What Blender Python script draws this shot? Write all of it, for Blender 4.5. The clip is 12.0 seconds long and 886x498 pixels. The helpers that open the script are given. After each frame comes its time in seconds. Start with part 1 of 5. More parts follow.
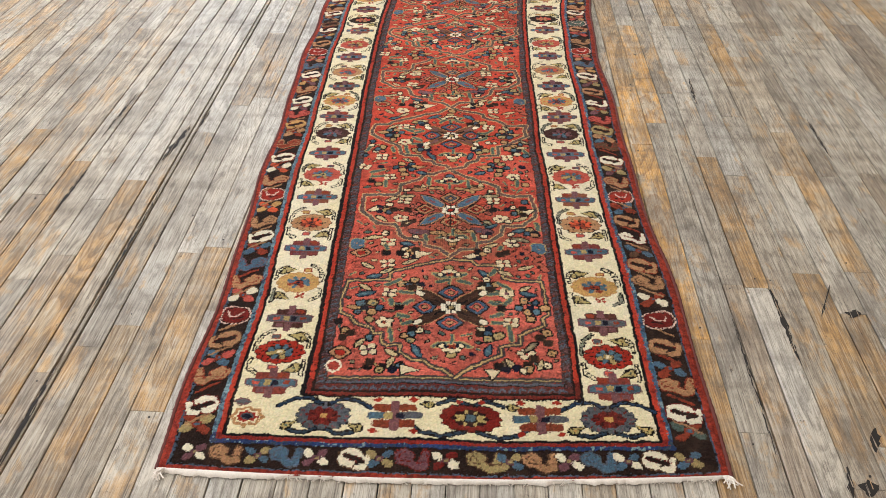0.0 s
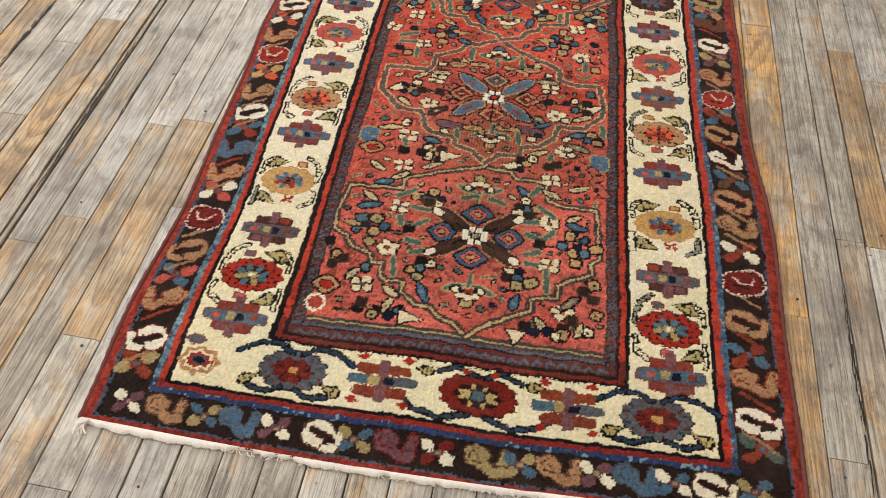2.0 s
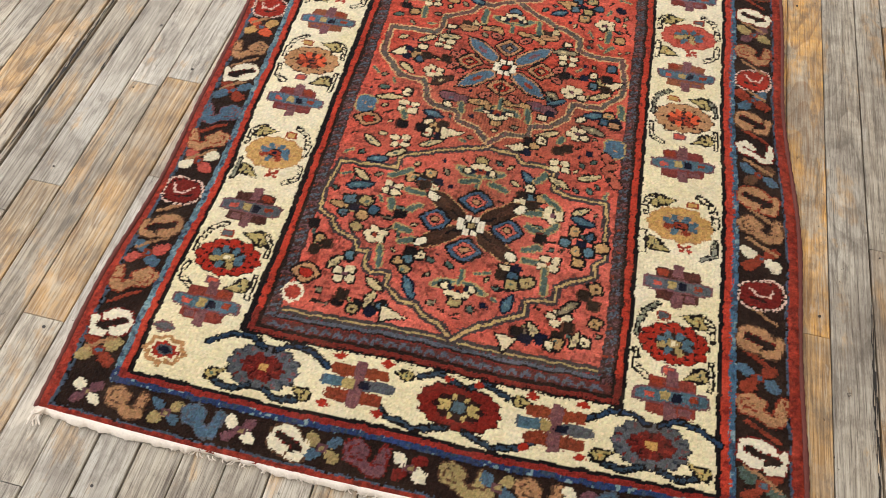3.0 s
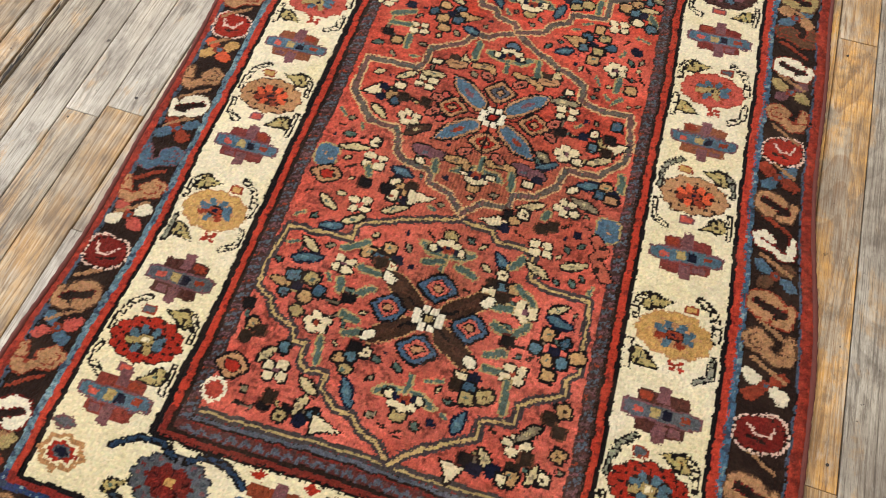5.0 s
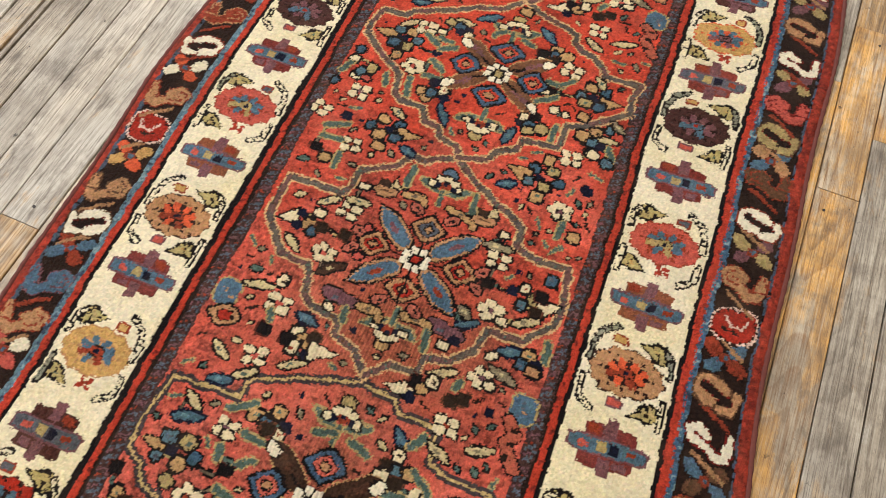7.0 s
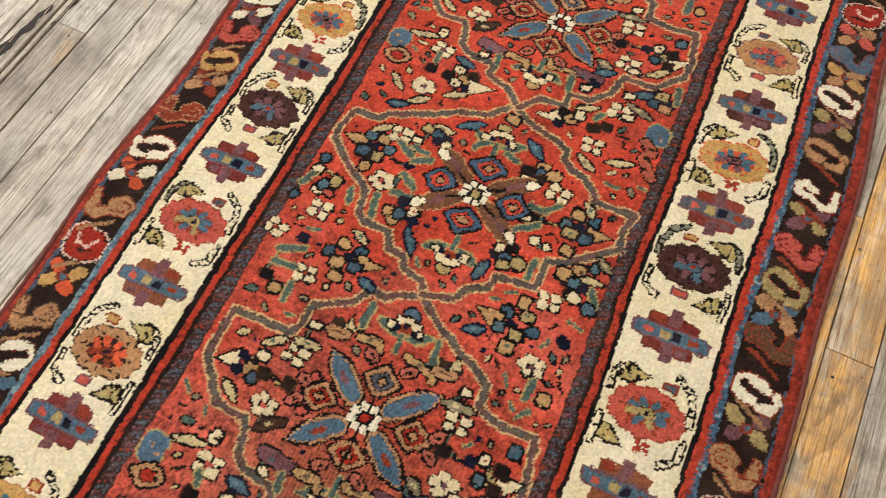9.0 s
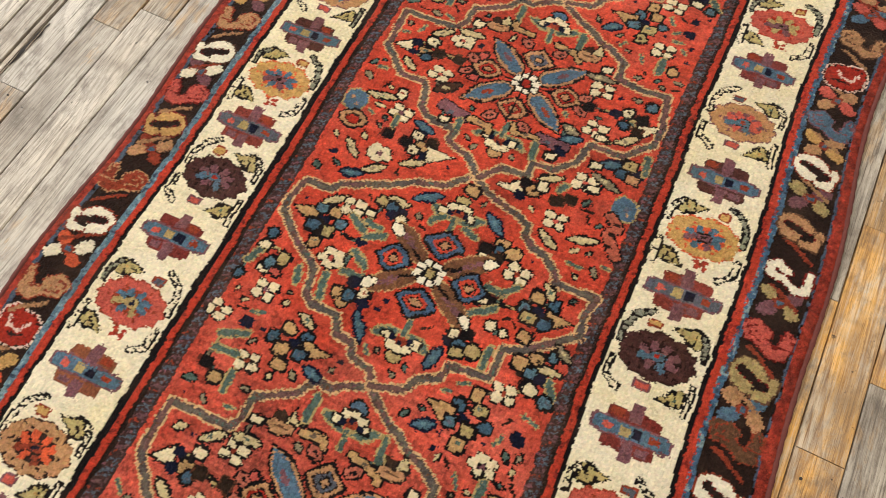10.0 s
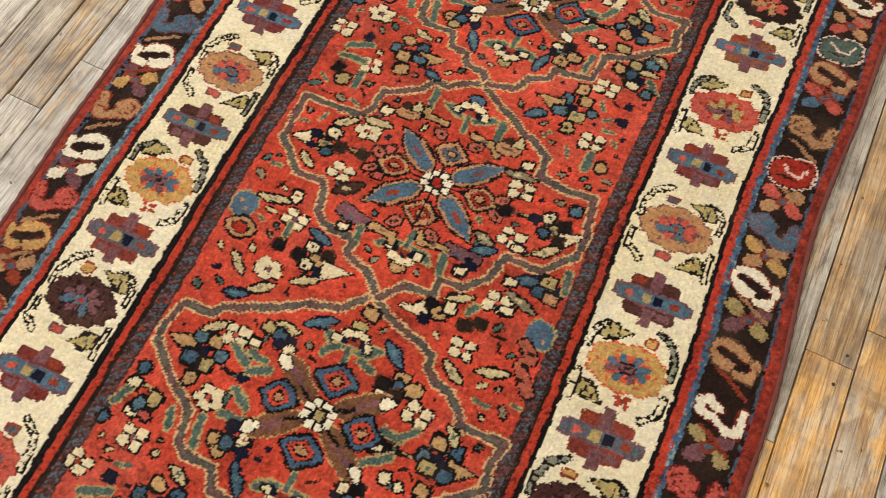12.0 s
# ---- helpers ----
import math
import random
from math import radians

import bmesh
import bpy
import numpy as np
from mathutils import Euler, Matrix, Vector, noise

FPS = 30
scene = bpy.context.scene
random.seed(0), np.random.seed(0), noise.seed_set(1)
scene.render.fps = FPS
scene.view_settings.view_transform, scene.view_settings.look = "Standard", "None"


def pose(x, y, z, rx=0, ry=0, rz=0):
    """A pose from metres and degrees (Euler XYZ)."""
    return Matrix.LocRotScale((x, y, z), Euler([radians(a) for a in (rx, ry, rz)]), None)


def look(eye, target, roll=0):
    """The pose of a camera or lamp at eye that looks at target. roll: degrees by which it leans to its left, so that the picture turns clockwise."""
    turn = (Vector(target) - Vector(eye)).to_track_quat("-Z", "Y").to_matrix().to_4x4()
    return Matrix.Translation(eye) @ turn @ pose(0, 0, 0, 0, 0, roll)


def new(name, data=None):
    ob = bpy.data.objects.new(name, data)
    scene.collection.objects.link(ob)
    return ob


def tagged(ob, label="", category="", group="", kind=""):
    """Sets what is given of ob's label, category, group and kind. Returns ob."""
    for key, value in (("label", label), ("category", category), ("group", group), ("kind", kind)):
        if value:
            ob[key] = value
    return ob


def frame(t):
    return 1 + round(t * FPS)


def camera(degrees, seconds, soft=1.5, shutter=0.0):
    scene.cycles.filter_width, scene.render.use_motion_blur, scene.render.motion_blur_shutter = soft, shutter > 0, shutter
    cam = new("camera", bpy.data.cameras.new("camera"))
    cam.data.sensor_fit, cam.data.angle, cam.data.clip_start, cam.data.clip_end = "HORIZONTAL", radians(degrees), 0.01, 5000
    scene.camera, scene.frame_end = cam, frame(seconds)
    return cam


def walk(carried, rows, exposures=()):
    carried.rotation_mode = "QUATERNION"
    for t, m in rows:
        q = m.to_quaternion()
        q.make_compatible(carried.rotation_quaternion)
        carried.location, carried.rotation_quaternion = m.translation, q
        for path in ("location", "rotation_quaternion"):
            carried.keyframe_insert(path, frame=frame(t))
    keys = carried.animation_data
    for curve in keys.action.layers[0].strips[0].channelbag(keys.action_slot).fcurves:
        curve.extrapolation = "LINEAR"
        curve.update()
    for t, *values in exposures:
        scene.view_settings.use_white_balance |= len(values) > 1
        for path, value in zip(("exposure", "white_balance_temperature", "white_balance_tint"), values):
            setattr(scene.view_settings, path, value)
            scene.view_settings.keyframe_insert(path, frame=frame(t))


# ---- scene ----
cam = camera(60.7, 12.0, soft=0.6)
PATH = [
    (0, (0.029, -0.68, 1.124), (-0.037, 0.847, -0.166), 0.7),
    (0.5, (0.016, -0.577, 1.074), (-0.067, 0.883, -0.29), 1.1),
    (1, (0.016, -0.505, 1.037), (-0.098, 0.875, -0.406), 1.5),
    (1.5, (0.042, -0.408, 1.0), (-0.11, 0.881, -0.522), 1.7),
    (2, (0.062, -0.309, 0.982), (-0.119, 0.88, -0.616), 2.0),
    (2.5, (0.076, -0.24, 0.967), (-0.127, 0.867, -0.687), 2.3),
    (2.7, (0.082, -0.213, 0.963), (-0.128, 0.861, -0.711), 2.3),
    (4.3, (0.117, -0.004, 0.92), (-0.145, 0.928, -0.83), 1.6),
    (4.5, (0.118, 0.03, 0.92), (-0.144, 0.945, -0.839), 1.8),
    (5, (0.123, 0.102, 0.921), (-0.148, 0.983, -0.854), 1.7),
    (5.5, (0.129, 0.17, 0.923), (-0.148, 1.031, -0.861), 2.1),
    (6, (0.151, 0.255, 0.932), (-0.14, 1.096, -0.858), 2.1),
    (6.5, (0.161, 0.336, 0.94), (-0.139, 1.16, -0.857), 2.4),
    (7, (0.174, 0.397, 0.937), (-0.142, 1.214, -0.861), 2.4),
    (9, (0.149, 0.655, 0.929), (-0.21, 1.404, -0.891), 1.0),
    (9.5, (0.15, 0.725, 0.928), (-0.203, 1.461, -0.899), 1.1),
    (10, (0.144, 0.805, 0.932), (-0.202, 1.526, -0.901), 1.3),
    (10.5, (0.14, 0.873, 0.922), (-0.194, 1.595, -0.912), 2.1),
    (11, (0.141, 0.94, 0.919), (-0.183, 1.645, -0.925), 2.2),
    (11.5, (0.141, 1.003, 0.917), (-0.17, 1.688, -0.936), 2.4),
    (12, (0.147, 1.065, 0.908), (-0.142, 1.722, -0.959), 2.7),
]
# seconds, stops, kelvin, tint
WARMTH = [(0, 0.0, 6150, 10), (2.7, 0.05, 6250, 10), (4.5, 0.12, 6320, 10), (7.0, 0.10, 6420, 10), (9.0, 0.05, 6550, 10), (12.0, 0.0, 6650, 10)]
walk(cam, [(t, look(eye, target, roll)) for t, eye, target, roll in PATH], WARMTH)


# ---- world, lamps, exposure ----
world = bpy.data.worlds.new("world")
scene.world = world
world.use_nodes = True
wnt = world.node_tree
sky = wnt.nodes.new("ShaderNodeTexSky")
sky.sky_type, sky.sun_disc, sky.sun_elevation, sky.sun_rotation = "NISHITA", False, radians(35), radians(150)
wnt.links.new(sky.outputs[0], wnt.nodes["Background"].inputs[0])
wnt.nodes["Background"].inputs[1].default_value = 0.1
scene.view_settings.exposure = 0.0

ROOM = (-4.2, 4.4, -3.2, 6.6, 3.0)  # x0, x1, y0, y1, ceiling height
WINDOW = (-3.6, -0.6, 0.9, 2.6)     # x0, x1, z0, z1 of an unseen opening in the far wall

WEST = (-0.9, 2.4, 0.9, 2.6)        # y0, y1, z0, z1 of a made-up opening in the west wall


def area_lamp(name, m, sx, sy, watts, colour):
    lamp = bpy.data.lights.new(name, "AREA")
    lamp.shape, lamp.size, lamp.size_y, lamp.energy, lamp.color = "RECTANGLE", sx, sy, watts, colour
    ob = new(name, lamp)
    ob.matrix_world = m
    return ob


# made-up ceiling lamps out of view, added to light rug and floor
ADDED_LAMPS = [(-1.6, -0.6), (1.4, -0.6), (-1.6, 1.9), (1.4, 1.9), (-1.6, 4.4), (1.4, 4.4)]
for lx, ly in ADDED_LAMPS:
    area_lamp("ceiling_lamp_light", pose(lx, ly, ROOM[4] - 0.09), 0.26, 1.16, 29 if lx < 0 else 16, (1.0, 0.95, 0.88))
# unseen window, placed by the pale glare at the floor's far left
area_lamp("window_light", look(((WINDOW[0] + WINDOW[1]) / 2, ROOM[3] + 0.02, (WINDOW[2] + WINDOW[3]) / 2), (-1.5, 0.0, 0.6)),
          2.9, 1.6, 130, (0.86, 0.93, 1.0))
# made-up window, added to brighten the west side of the floor
area_lamp("window_light", look((ROOM[0] - 0.02, (WEST[0] + WEST[1]) / 2, (WEST[2] + WEST[3]) / 2), (0.0, 1.0, 0.3)),
          3.2, 1.6, 124, (0.90, 0.95, 1.0))


# ---- materials ----
def lin(r, g, b, k=1.0):
    """Linear colour from 0-255 display values."""
    return tuple((v / 255 / 12.92 if v < 10.3 else ((v / 255 + 0.055) / 1.055) ** 2.4) * k for v in (r, g, b))


class Nodes:
    def __init__(self, name):
        self.mat = bpy.data.materials.new(name)
        self.mat.use_nodes = True
        self.t = self.mat.node_tree
        self.p = self.t.nodes["Principled BSDF"]

    def n(self, kind, **sockets):
        node = self.t.nodes.new("ShaderNode" + kind)
        return node

    def put(self, socket, value):
        if isinstance(value, bpy.types.NodeSocket):
            self.t.links.new(value, socket)
        else:
            socket.default_value = value

    def math(self, op, a, b=0.0, c=0.0, clamp=False):
        m = self.n("Math")
        m.operation, m.use_clamp = op, clamp
        for s, v in zip(m.inputs, (a, b, c)):
            self.put(s, v)
        return m.outputs[0]

    def mix(self, fac, a, b, blend="MIX"):
        m = self.n("Mix")
        m.data_type, m.blend_type, m.clamp_factor = "RGBA", blend, True
        self.put(m.inputs[0], fac)
        for s, v in ((m.inputs[6], a), (m.inputs[7], b)):
            self.put(s, (*v, 1.0) if isinstance(v, tuple) and len(v) == 3 else v)
        return m.outputs[2]

    def scaled(self, vector, scale, offset=None):
        m = self.n("Mapping")
        m.inputs["Scale"].default_value = scale
        self.put(m.inputs["Vector"], vector)
        if offset is not None:
            self.put(m.inputs["Location"], offset)
        return m.outputs[0]

    def noise(self, vector, scale, detail=4.0, rough=0.55, distort=0.0):
        m = self.n("TexNoise")
        self.put(m.inputs["Vector"], vector)
        for k, v in (("Scale", scale), ("Detail", detail), ("Roughness", rough), ("Distortion", distort)):
            m.inputs[k].default_value = v
        return m.outputs["Fac"]

    def ramp(self, fac, *stops):
        m = self.n("ValToRGB")
        while len(m.color_ramp.elements) < len(stops):
            m.color_ramp.elements.new(0.5)
        for e, (pos, col) in zip(m.color_ramp.elements, stops):
            e.position = pos
            e.color = (*col, 1.0) if isinstance(col, tuple) else (col, col, col, 1.0)
        self.put(m.inputs[0], fac)
        return m.outputs[0]

    def bump(self, height, strength, distance, normal=None):
        m = self.n("Bump")
        m.inputs["Strength"].default_value, m.inputs["Distance"].default_value = strength, distance
        self.put(m.inputs["Height"], height)
        if normal is not None:
            self.put(m.inputs["Normal"], normal)
        return m.outputs[0]


def plain(name, colour, rough=0.7, grain=60.0, depth=0.12):
    k = Nodes(name)
    co = k.n("TexCoord").outputs["Object"]
    f = k.noise(co, grain)
    k.put(k.p.inputs["Base Color"], k.mix(f, tuple(c * (1 - depth) for c in colour), tuple(c * (1 + depth) for c in colour)))
    k.p.inputs["Roughness"].default_value = rough
    k.put(k.p.inputs["Normal"], k.bump(f, 0.2, 0.002))
    return k.mat


def plank_wood(name, honey, base, dark, rich=0.80, warm_low=lin(160, 112, 58), warm_high=lin(222, 176, 108)):
    """Old strip-floor oak: grey and bleached, with worn-through patches of honey-coloured varnish. honey: share of the varnish left."""
    k = Nodes(name)
    tc = k.n("TexCoord").outputs["Object"]
    rnd = k.n("ObjectInfo").outputs["Random"]
    isl = k.n("NewGeometry").outputs["Random Per Island"]
    seed = k.math("ADD", k.math("MULTIPLY", rnd, 37.0), k.math("MULTIPLY", isl, 53.0))
    off = k.n("CombineXYZ")
    k.put(off.inputs[0], seed)
    k.put(off.inputs[1], k.math("MULTIPLY", seed, 1.7))
    k.put(off.inputs[2], k.math("MULTIPLY", seed, 0.6))
    add = k.n("VectorMath")
    add.operation = "ADD"
    k.put(add.inputs[0], tc)
    k.put(add.inputs[1], off.outputs[0])
    co = add.outputs[0]
    # growth rings: level lines of a slow drift, drawn out along the board
    drift = k.noise(k.scaled(co, (1.0, 0.13, 1.0)), 9.0, 1.5, 0.45, 0.3)
    rings = k.math("FRACT", k.math("MULTIPLY", drift, 22.0))
    fine = k.noise(k.scaled(co, (1.0, 0.03, 1.0)), 380.0, 5.0, 0.7)
    streak = k.noise(k.scaled(co, (1.0, 0.06, 1.0)), 80.0, 5.0, 0.65)
    cloud = k.noise(k.scaled(co, (1.0, 0.35, 1.0)), 16.0, 6.0, 0.65)
    grime = k.noise(k.scaled(co, (1.0, 0.6, 1.0)), 30.0, 6.0, 0.75)
    patch = k.noise(k.scaled(co, (1.0, 0.30, 1.0)), 13.0, 7.0, 0.66, 0.4)
    wide = k.noise(k.scaled(co, (1.0, 0.4, 1.0)), 5.0, 3.0, 0.6)
    base_mix = k.mix(k.ramp(wide, (0.40, 0.0), (0.62, 0.8)), base, lin(178, 158, 130))
    grey = k.mix(cloud, tuple(c * 0.74 for c in base), tuple(min(1, c * 1.24) for c in base))
    tone = k.ramp(k.math("FRACT", k.math("MULTIPLY", seed, 7.31)), (0.0, 0.78), (0.5, 0.96), (1.0, 1.14))
    grey = k.mix(0.5, grey, base_mix)
    grey = k.mix(1.0, grey, tone, "MULTIPLY")
    warm = k.mix(k.math("ADD", k.math("MULTIPLY", grime, 0.6), k.math("MULTIPLY", cloud, 0.4)), warm_low, warm_high)
    h = k.math("ADD", patch, k.math("MULTIPLY", k.math("SUBTRACT", streak, 0.5), 0.22))
    lo = 0.76 - 0.40 * honey
    peel = k.noise(k.scaled(k.n("NewGeometry").outputs["Position"], (1.0, 0.45, 1.0)), 17.0, 7.0, 0.72, 0.9)
    h = k.math("ADD", h, k.math("MULTIPLY", k.math("SUBTRACT", peel, 0.5), 0.75))
    hf = k.ramp(h, (lo - 0.02, 0.0), (lo + 0.05, 0.62), (lo + 0.16, 1.0))
    colour = k.mix(k.math("MULTIPLY", hf, rich), grey, warm)
    colour = k.mix(k.ramp(rings, (0.45, 0.0), (0.93, 0.34 if honey < 0.7 else 0.52), (1.0, 0.0)), colour, dark)
    colour = k.mix(k.ramp(streak, (0.28, 0.45), (0.46, 0.0)), colour, tuple(c * 1.2 for c in dark))
    colour = k.mix(k.ramp(fine, (0.32, 0.85), (0.50, 0.0)), colour, dark)
    pore = k.noise(k.scaled(co, (1.0, 0.09, 1.0)), 640.0, 3.0, 0.75)
    colour = k.mix(k.ramp(pore, (0.30, 0.62), (0.45, 0.0)), colour, tuple(c * 0.9 for c in dark))
    colour = k.mix(k.ramp(fine, (0.52, 0.0), (0.68, 0.50)), colour, lin(208, 199, 184))
    colour = k.mix(k.ramp(grime, (0.28, 0.60), (0.46, 0.0)), colour, lin(84, 72, 63))
    colour = k.mix(k.ramp(grime, (0.58, 0.0), (0.76, 0.40)), colour, lin(190, 182, 168))
    # stains and scuffs that run over the boards, and the marks of the sanding drum across them
    place = k.n("NewGeometry").outputs["Position"]
    drum = k.noise(k.scaled(place, (0.16, 1.0, 1.0)), 17.0, 5.0, 0.62, 0.2)
    colour = k.mix(k.ramp(drum, (0.34, 0.34), (0.50, 0.0)), colour, lin(96, 84, 74))
    colour = k.mix(k.ramp(drum, (0.54, 0.0), (0.72, 0.26)), colour, lin(192, 184, 172))
    stain = k.noise(k.scaled(place, (1.0, 0.38, 1.0)), 8.0, 7.0, 0.70, 0.15)
    colour = k.mix(k.ramp(stain, (0.36, 0.45), (0.53, 0.0)), colour, lin(92, 81, 72))
    scuff = k.noise(k.scaled(place, (1.0, 0.32, 1.0)), 30.0, 7.0, 0.76, 0.3)
    colour = k.mix(k.ramp(scuff, (0.34, 0.62), (0.48, 0.0)), colour, lin(88, 78, 69))
    colour = k.mix(k.ramp(scuff, (0.60, 0.0), (0.72, 0.45)), colour, lin(194, 188, 178))
    spots = k.noise(co, 60.0, 3.0, 0.6)
    colour = k.mix(k.ramp(spots, (0.70, 0.0), (0.75, 0.85)), colour, lin(46, 38, 34))
    k.put(k.p.inputs["Base Color"], colour)
    k.put(k.p.inputs["Roughness"], k.ramp(k.math("ADD", k.math("MULTIPLY", cloud, 0.5), k.math("MULTIPLY", hf, -0.15)), (0.0, 0.52), (0.6, 0.78)))
    k.p.inputs["Specular IOR Level"].default_value = 0.34
    b = k.bump(streak, 0.35, 0.0015)
    b = k.bump(fine, 0.60, 0.0010, b)
    k.put(k.p.inputs["Normal"], b)
    return k.mat


DARK = lin(70, 58, 50)
WOOD = {
    "grey": plank_wood("weathered_grey_oak", 0.40, lin(188, 178, 163), DARK),
    "mixed": plank_wood("half_worn_oak", 0.55, lin(182, 168, 149), DARK),
    "honey": plank_wood("honey_varnished_oak", 0.74, lin(174, 152, 122), lin(94, 68, 44)),
    "amber": plank_wood("amber_varnished_oak", 0.80, lin(194, 176, 150), lin(126, 84, 46), 0.96, lin(204, 140, 62), lin(240, 190, 102)),
    "brown": plank_wood("brown_stained_oak", 0.42, lin(164, 147, 128), DARK),
    "pale": plank_wood("bleached_oak", 0.34, lin(202, 194, 182), lin(96, 86, 76)),
}
# dark subfloor, and the strips that stand for shade in the cracks
SUBFLOOR = plain("dusty_gap_and_crack_shade", lin(38, 32, 28), 0.9)
PLASTER = plain("white_plaster", lin(225, 222, 214), 0.85, 25.0, 0.05)
METAL_WHITE = plain("white_enamel", lin(230, 230, 226), 0.4, 30.0, 0.03)


def emitting(name, colour, strength):
    k = Nodes(name)
    k.p.inputs["Base Color"].default_value = (*colour, 1)
    k.p.inputs["Emission Color"].default_value = (*colour, 1)
    k.p.inputs["Emission Strength"].default_value = strength
    return k.mat


# glow for the trays of the added ceiling lamps
DIFFUSER = emitting("added_lit_diffuser", (1.0, 0.95, 0.88), 2.0)


def wool(name):
    """Knotted pile: the dye of each knot comes from the weave, with uneven dye lots, worn tips and ribs of the rows."""
    k = Nodes(name)
    tc = k.n("TexCoord").outputs["Object"]
    dye = k.n("VertexColor")
    dye.layer_name = "dye"
    tuft = k.noise(tc, 520.0, 3.0, 0.7)
    lot = k.noise(k.scaled(tc, (0.25, 1.0, 1.0)), 34.0, 4.0, 0.6)
    hair = k.noise(k.scaled(tc, (1.0, 0.25, 1.0)), 1100.0, 2.0, 0.6)
    shade = k.math("ADD", k.math("MULTIPLY", tuft, 0.50), k.math("ADD", k.math("MULTIPLY", lot, 0.30), k.math("MULTIPLY", hair, 0.35)))
    bright = k.n("RGBToBW")
    k.put(bright.inputs[0], dye.outputs["Color"])
    even = k.ramp(bright.outputs[0], (0.10, 1.0), (0.50, 0.22))
    colour = k.mix(even, dye.outputs["Color"], k.mix(1.0, dye.outputs["Color"], k.ramp(shade, (0.36, 0.42), (0.80, 1.52)), "MULTIPLY"))
    dust = k.noise(tc, 13.0, 5.0, 0.65)
    colour = k.mix(k.ramp(dust, (0.50, 0.0), (0.85, 0.12)), colour, lin(150, 120, 96))
    k.put(k.p.inputs["Base Color"], colour)
    k.p.inputs["Roughness"].default_value = 0.88
    k.p.inputs["Specular IOR Level"].default_value = 0.08
    k.p.inputs["Sheen Weight"].default_value = 0.04
    k.p.inputs["Sheen Roughness"].default_value = 0.45
    k.p.inputs["Sheen Tint"].default_value = (1.0, 0.88, 0.78, 1.0)
    rows = k.n("TexWave")
    rows.wave_type, rows.bands_direction = "BANDS", "X"
    k.put(rows.inputs["Vector"], tc)
    for key, v in (("Scale", 58.0), ("Distortion", 1.2), ("Detail", 1.0)):
        rows.inputs[key].default_value = v
    b = k.bump(rows.outputs["Fac"], 0.20, 0.001)
    b = k.bump(tuft, 0.9, 0.0022, b)
    k.put(k.p.inputs["Normal"], b)
    return k.mat


WOOL = wool("knotted_wool_pile")
CORD = plain("overcast_brown_wool", lin(92, 42, 34), 0.9, 240.0, 0.35)
COTTON = plain("raw_white_cotton", lin(226, 214, 202), 0.9, 400.0, 0.2)
JUTE = plain("rug_foundation", lin(120, 92, 74), 0.95, 300.0, 0.2)


# ---- building helpers ----
def part(name, bm, material, parent=None, label=""):
    me = bpy.data.meshes.new(name)
    bm.to_mesh(me)
    bm.free()
    me.materials.append(material)
    ob = new(name, me)
    ob.parent = parent
    return tagged(ob, label)


def box(bm, x0, x1, y0, y1, z0, z1, bevel=0.0):
    m = Matrix.LocRotScale(((x0 + x1) / 2, (y0 + y1) / 2, (z0 + z1) / 2), None, (x1 - x0, y1 - y0, z1 - z0))
    vs = bmesh.ops.create_cube(bm, size=1.0, matrix=m)["verts"]
    if bevel:
        es = {e for v in vs for e in v.link_edges}
        bmesh.ops.bevel(bm, geom=list(es), offset=bevel, segments=2, affect="EDGES")
    return bm


def empty(name, m=None):
    ob = new(name)
    if m is not None:
        ob.matrix_world = m
    return ob


# ---- room shell ----
X0, X1, Y0, Y1, HC = ROOM
shell = {"wall_south": [(X0 - 0.15, X1 + 0.15, Y0 - 0.15, Y0, 0, HC)], "wall_west": [(X0 - 0.15, X0, Y0, WEST[0], 0, HC), (X0 - 0.15, X0, WEST[1], Y1, 0, HC),
                       (X0 - 0.15, X0, WEST[0], WEST[1], 0, WEST[2]), (X0 - 0.15, X0, WEST[0], WEST[1], WEST[3], HC)],
         "wall_east": [(X1, X1 + 0.15, Y0, Y1, 0, HC)],
         "wall_north": [(X0 - 0.15, WINDOW[0], Y1, Y1 + 0.15, 0, HC), (WINDOW[1], X1 + 0.15, Y1, Y1 + 0.15, 0, HC),
                        (WINDOW[0], WINDOW[1], Y1, Y1 + 0.15, 0, WINDOW[2]), (WINDOW[0], WINDOW[1], Y1, Y1 + 0.15, WINDOW[3], HC)]}
for wname, boxes in shell.items():
    bm = bmesh.new()
    for b in boxes:
        box(bm, *b)
    tagged(part(wname, bm, PLASTER), "plain white plastered wall of the room", "wall", kind="structure")
tagged(part("ceiling", box(bmesh.new(), X0 - 0.15, X1 + 0.15, Y0 - 0.15, Y1 + 0.15, HC, HC + 0.12), PLASTER),
       "plain white plastered ceiling", "ceiling", kind="structure")

# unseen trays to go with the made-up ceiling lamps
for i, (lx, ly) in enumerate(ADDED_LAMPS):
    lamp = tagged(empty("unseen_ceiling_light", pose(lx, ly, HC)), "unseen ceiling light added to light the room, a long white enamel tray", "ceiling light", "ceiling lights")
    part("housing", box(bmesh.new(), -0.15, 0.15, -0.62, 0.62, -0.07, 0.0, 0.008), METAL_WHITE, lamp)
    part("diffuser", box(bmesh.new(), -0.135, 0.135, -0.60, 0.60, -0.078, -0.0705, 0.002), DIFFUSER, lamp, "glowing white diffuser of the added ceiling light")


# ---- the rug ----
# Rug plan: u runs across, v along it, from the heart of the first medallion.
TURN = 1.917
UL, UR, VB, VT = -0.513, 0.481, -0.413, 2.350
KNOT = 0.0016
NU, NV = int(round((UR - UL) / KNOT)) + 1, int(round((VT - VB) / KNOT)) + 1
gu, gv = np.meshgrid(np.linspace(UL, UR, NU), np.linspace(VB, VT, NV))
rng = np.random.default_rng(7)


